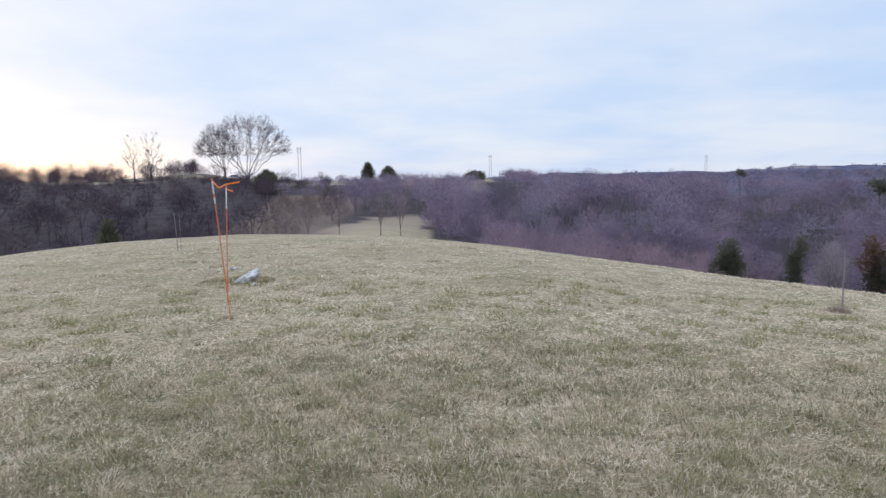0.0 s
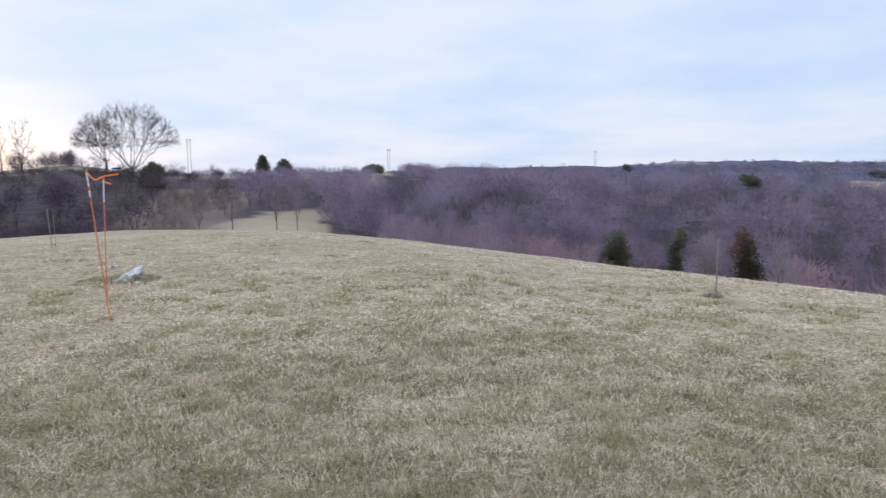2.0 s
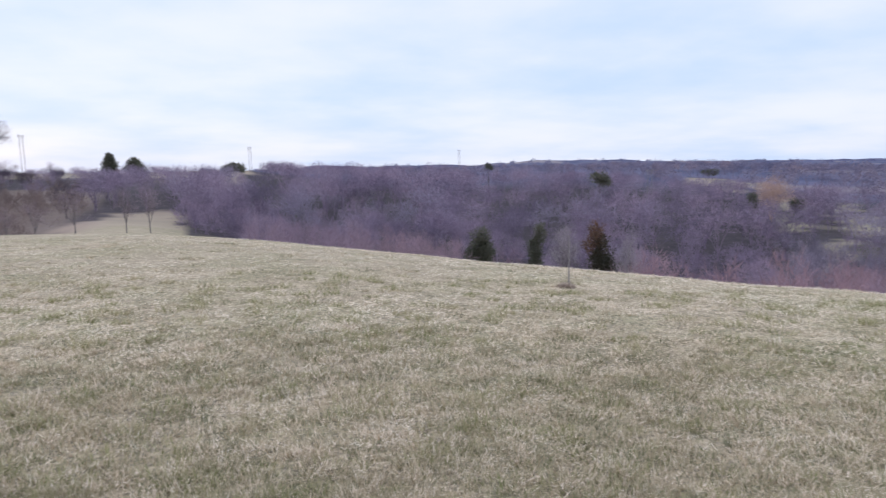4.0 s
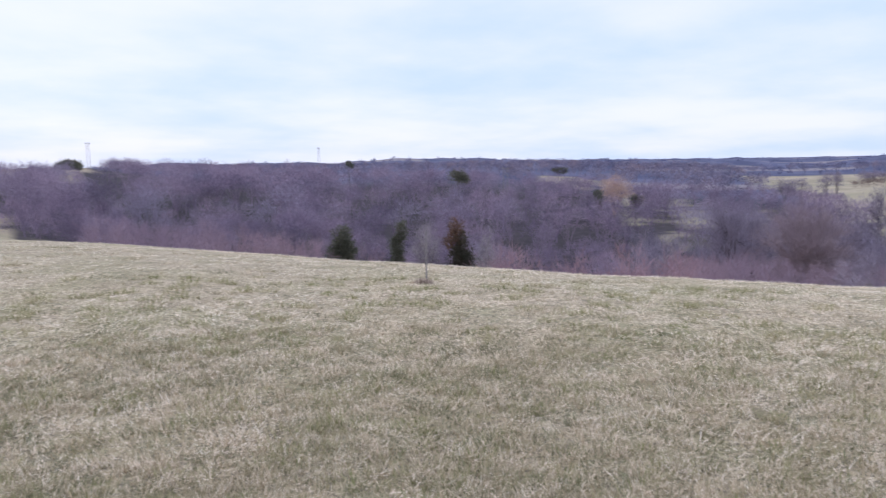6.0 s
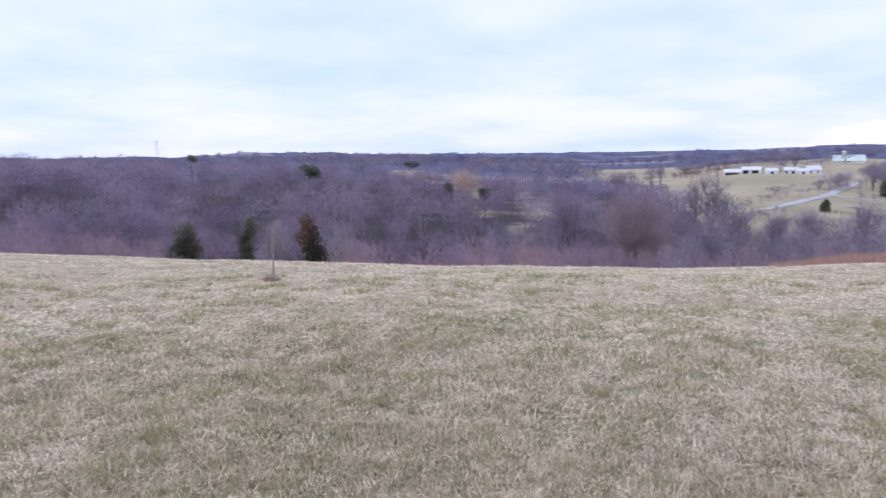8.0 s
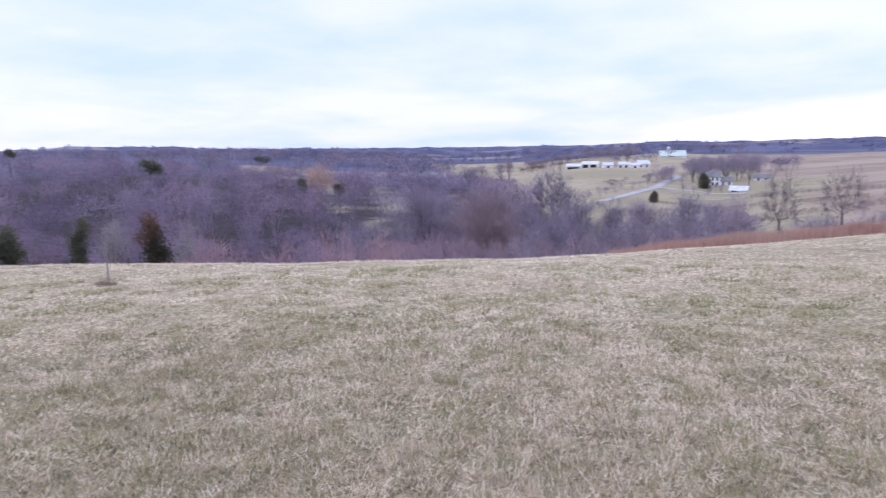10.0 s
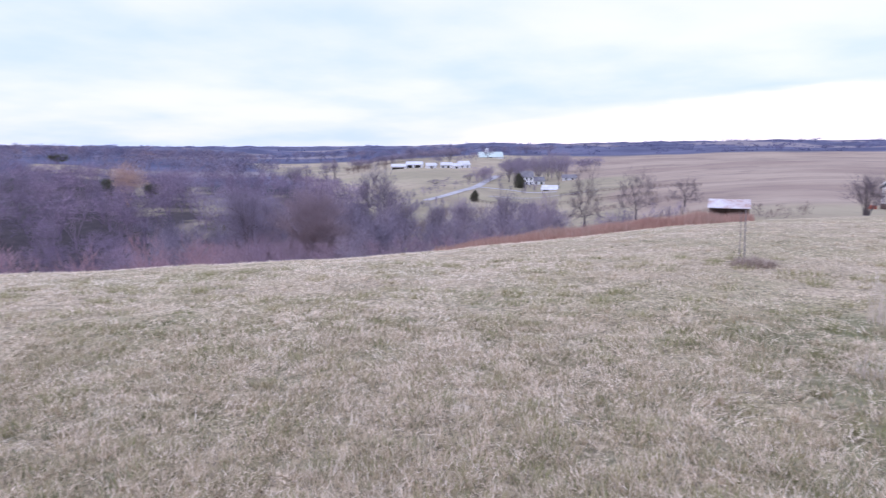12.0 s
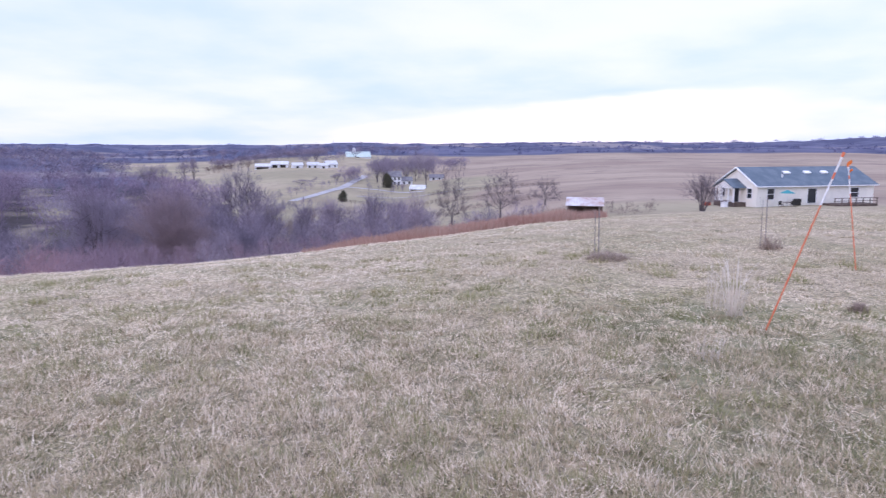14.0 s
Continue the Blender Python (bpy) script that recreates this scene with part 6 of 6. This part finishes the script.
farm_building("outbuilding", 78.7, 332, 5.5, 5.0, 2.5, 4.2, 10, M_WHITE, M_ROOF_GREY, "white lean-to wing beside the farmhouse", panes=[(1.4, 0.8), (4.0, 0.8)])
farm_building("garage", 79.55, 298, 6.6, 6.0, 1.7, 3.3, -10, M_WHITE, M_TIN, "low white garage with a bright tin roof", [(0.8, 3.2, 1.5)])
farm_building("outbuilding", 81.2, 345, 7.0, 5.0, 2.4, 3.8, 0, M_WHITE, M_ROOF_GREY, "small grey-roofed white outbuilding behind bare trees", panes=[(2, 0.9), (5, 0.9)])


def lane(name, points, wide, label):
    """A strip of gravel that follows the land."""
    p = np.array([polar(a, r) for a, r in points])
    t = np.linspace(0, len(p) - 1, 24 * (len(p) - 1) + 1)
    x, y = np.interp(t, np.arange(len(p)), p[:, 0]), np.interp(t, np.arange(len(p)), p[:, 1])
    for _ in range(6):
        x[1:-1], y[1:-1] = (x[:-2] + 2 * x[1:-1] + x[2:]) / 4, (y[:-2] + 2 * y[1:-1] + y[2:]) / 4
    dx, dy = np.gradient(x), np.gradient(y)
    n = np.hypot(dx, dy)
    off = np.linspace(-0.5, 0.5, 5)[None, :] * wide
    vx, vy = x[:, None] - (dy / n)[:, None] * off, y[:, None] + (dx / n)[:, None] * off
    v = np.stack([vx, vy, land(vx, vy) + 0.14], -1)
    k, m = v.shape[:2]
    i, j = np.meshgrid(np.arange(k - 1), np.arange(m - 1), indexing="ij")
    f = np.stack([i * m + j, i * m + j + 1, (i + 1) * m + j + 1, (i + 1) * m + j], -1).reshape(-1, 4)
    thing(name, data=mesh_of(name, v.reshape(-1, 3), f, M_ROAD, flat=False), label=label, category="road", kind="structure")


lane("road", [(69.2, 238), (70.6, 252), (73.2, 290), (74.6, 335), (75.2, 372)], 3.4, "pale gravel country road climbing through the valley")
lane("driveway", [(73.4, 296), (76.5, 300), (80.2, 287)], 3.0, "pale gravel drive to the farmhouse")
lane("driveway", [(74.5, 262), (78.5, 262), (83.5, 270)], 2.0, "pale farm track across the pasture")


def pylon(az, r, top, seed, label):
    x, y = polar(az, r)
    h = top_at(az, r, top)
    ob = thing("power_pole", x, y, float(land(x, y)), turn=-az + 40, label=label, category="power pole", group="power line")
    gap = 0.85
    for s in (-gap, gap):
        part("pole", rod((s, 0, -1), (s, 0, h), 0.13, 0.09, 8), M_POST, ob)
    part("crossarm", box(-gap - 0.7, gap + 0.7, -0.08, 0.08, h - 0.75, h - 0.58), M_POST, ob)
    for s in (-gap - 0.5, 0, gap + 0.5):
        part("insulator", rod((s, 0, h - 1.5), (s, 0, h - 0.75), 0.05, 0.05, 6), M_POST, ob)
    for s in (-1, 1):
        part("brace", rod((s * gap, 0, h - 4.0), (-s * gap, 0, h - 1.2), 0.035, 0.035, 5), M_POST, ob)


pylon(-11.85, 340, 3.0, 1, "grey wooden H-frame power pole on the ridge")
pylon(4.0, 430, 2.0, 2, "grey wooden H-frame power pole on the skyline")
pylon(21.15, 560, 1.45, 3, "grey wooden H-frame power pole behind the woods")
pylon(36.7, 235, -0.42, 4, "grey H-frame power pole above the wooded slope")


def fence(a0, r0, a1, r1, bend, label):
    """A post-and-wire pasture fence that follows the land."""
    n = 26
    t = np.linspace(0, 1, n)
    az, r = a0 + (a1 - a0) * t, r0 + (r1 - r0) * t + bend * np.sin(math.pi * t)
    pts = [Vector((*polar(a, q), float(land(*polar(a, q))))) for a, q in zip(az, r)]
    ob = thing("fence", *pts[0], label=label, category="fence", group="pasture fences")
    rel = [p - pts[0] for p in pts]
    g = random.Random(int(r0))
    for p in rel:
        part("post", rod(p - Vector((0, 0, 0.3)), p + Vector((g.uniform(-0.08, 0.08), g.uniform(-0.08, 0.08), 1.25)), 0.07, 0.06, 6), M_BOARD, ob)
    for h in (0.45, 0.8, 1.12):
        part("wire", merge(*[rod(p + Vector((0, 0, h)), q + Vector((0, 0, h)), 0.035, 0.035, 4) for p, q in zip(rel, rel[1:])]), M_BOARD, ob)


fence(80.5, 262, 91.5, 226, 6, "dark weathered post-and-wire fence along the ploughed field")
fence(83.2, 222, 88.2, 205, 0, "dark weathered post-and-wire fence across the pasture")
fence(73.0, 238, 81.5, 232, -4, "dark weathered post-and-wire fence below the farm track")


def car(az, r, turn):
    x, y = polar(az, r)
    ob = thing("car", x, y, float(land(x, y)), turn=-az + turn, label="white car parked under the large shade tree", category="car")
    body = part("body", prism([(-2.2, 0.35), (2.2, 0.35), (2.25, 0.75), (1.3, 0.92), (-1.9, 0.95), (-2.25, 0.8)], -0.85, 0.85), M_CAR, ob)
    part("cabin", prism([(-1.7, 0.94), (1.0, 0.92), (0.4, 1.42), (-1.2, 1.42)], -0.75, 0.75), M_CAR, ob)
    part("window", prism([(-1.5, 0.98), (0.75, 0.97), (0.33, 1.35), (-1.1, 1.35)], -0.765, 0.765), M_GLASS, ob)
    for sx in (-1.35, 1.4):
        for sy in (-0.8, 0.8):
            part("wheel", rod((sx, sy - 0.1, 0.33), (sx, sy + 0.1, 0.33), 0.33, 0.33, 14), M_TYRE, ob)


car(-17.0, 200, 10)
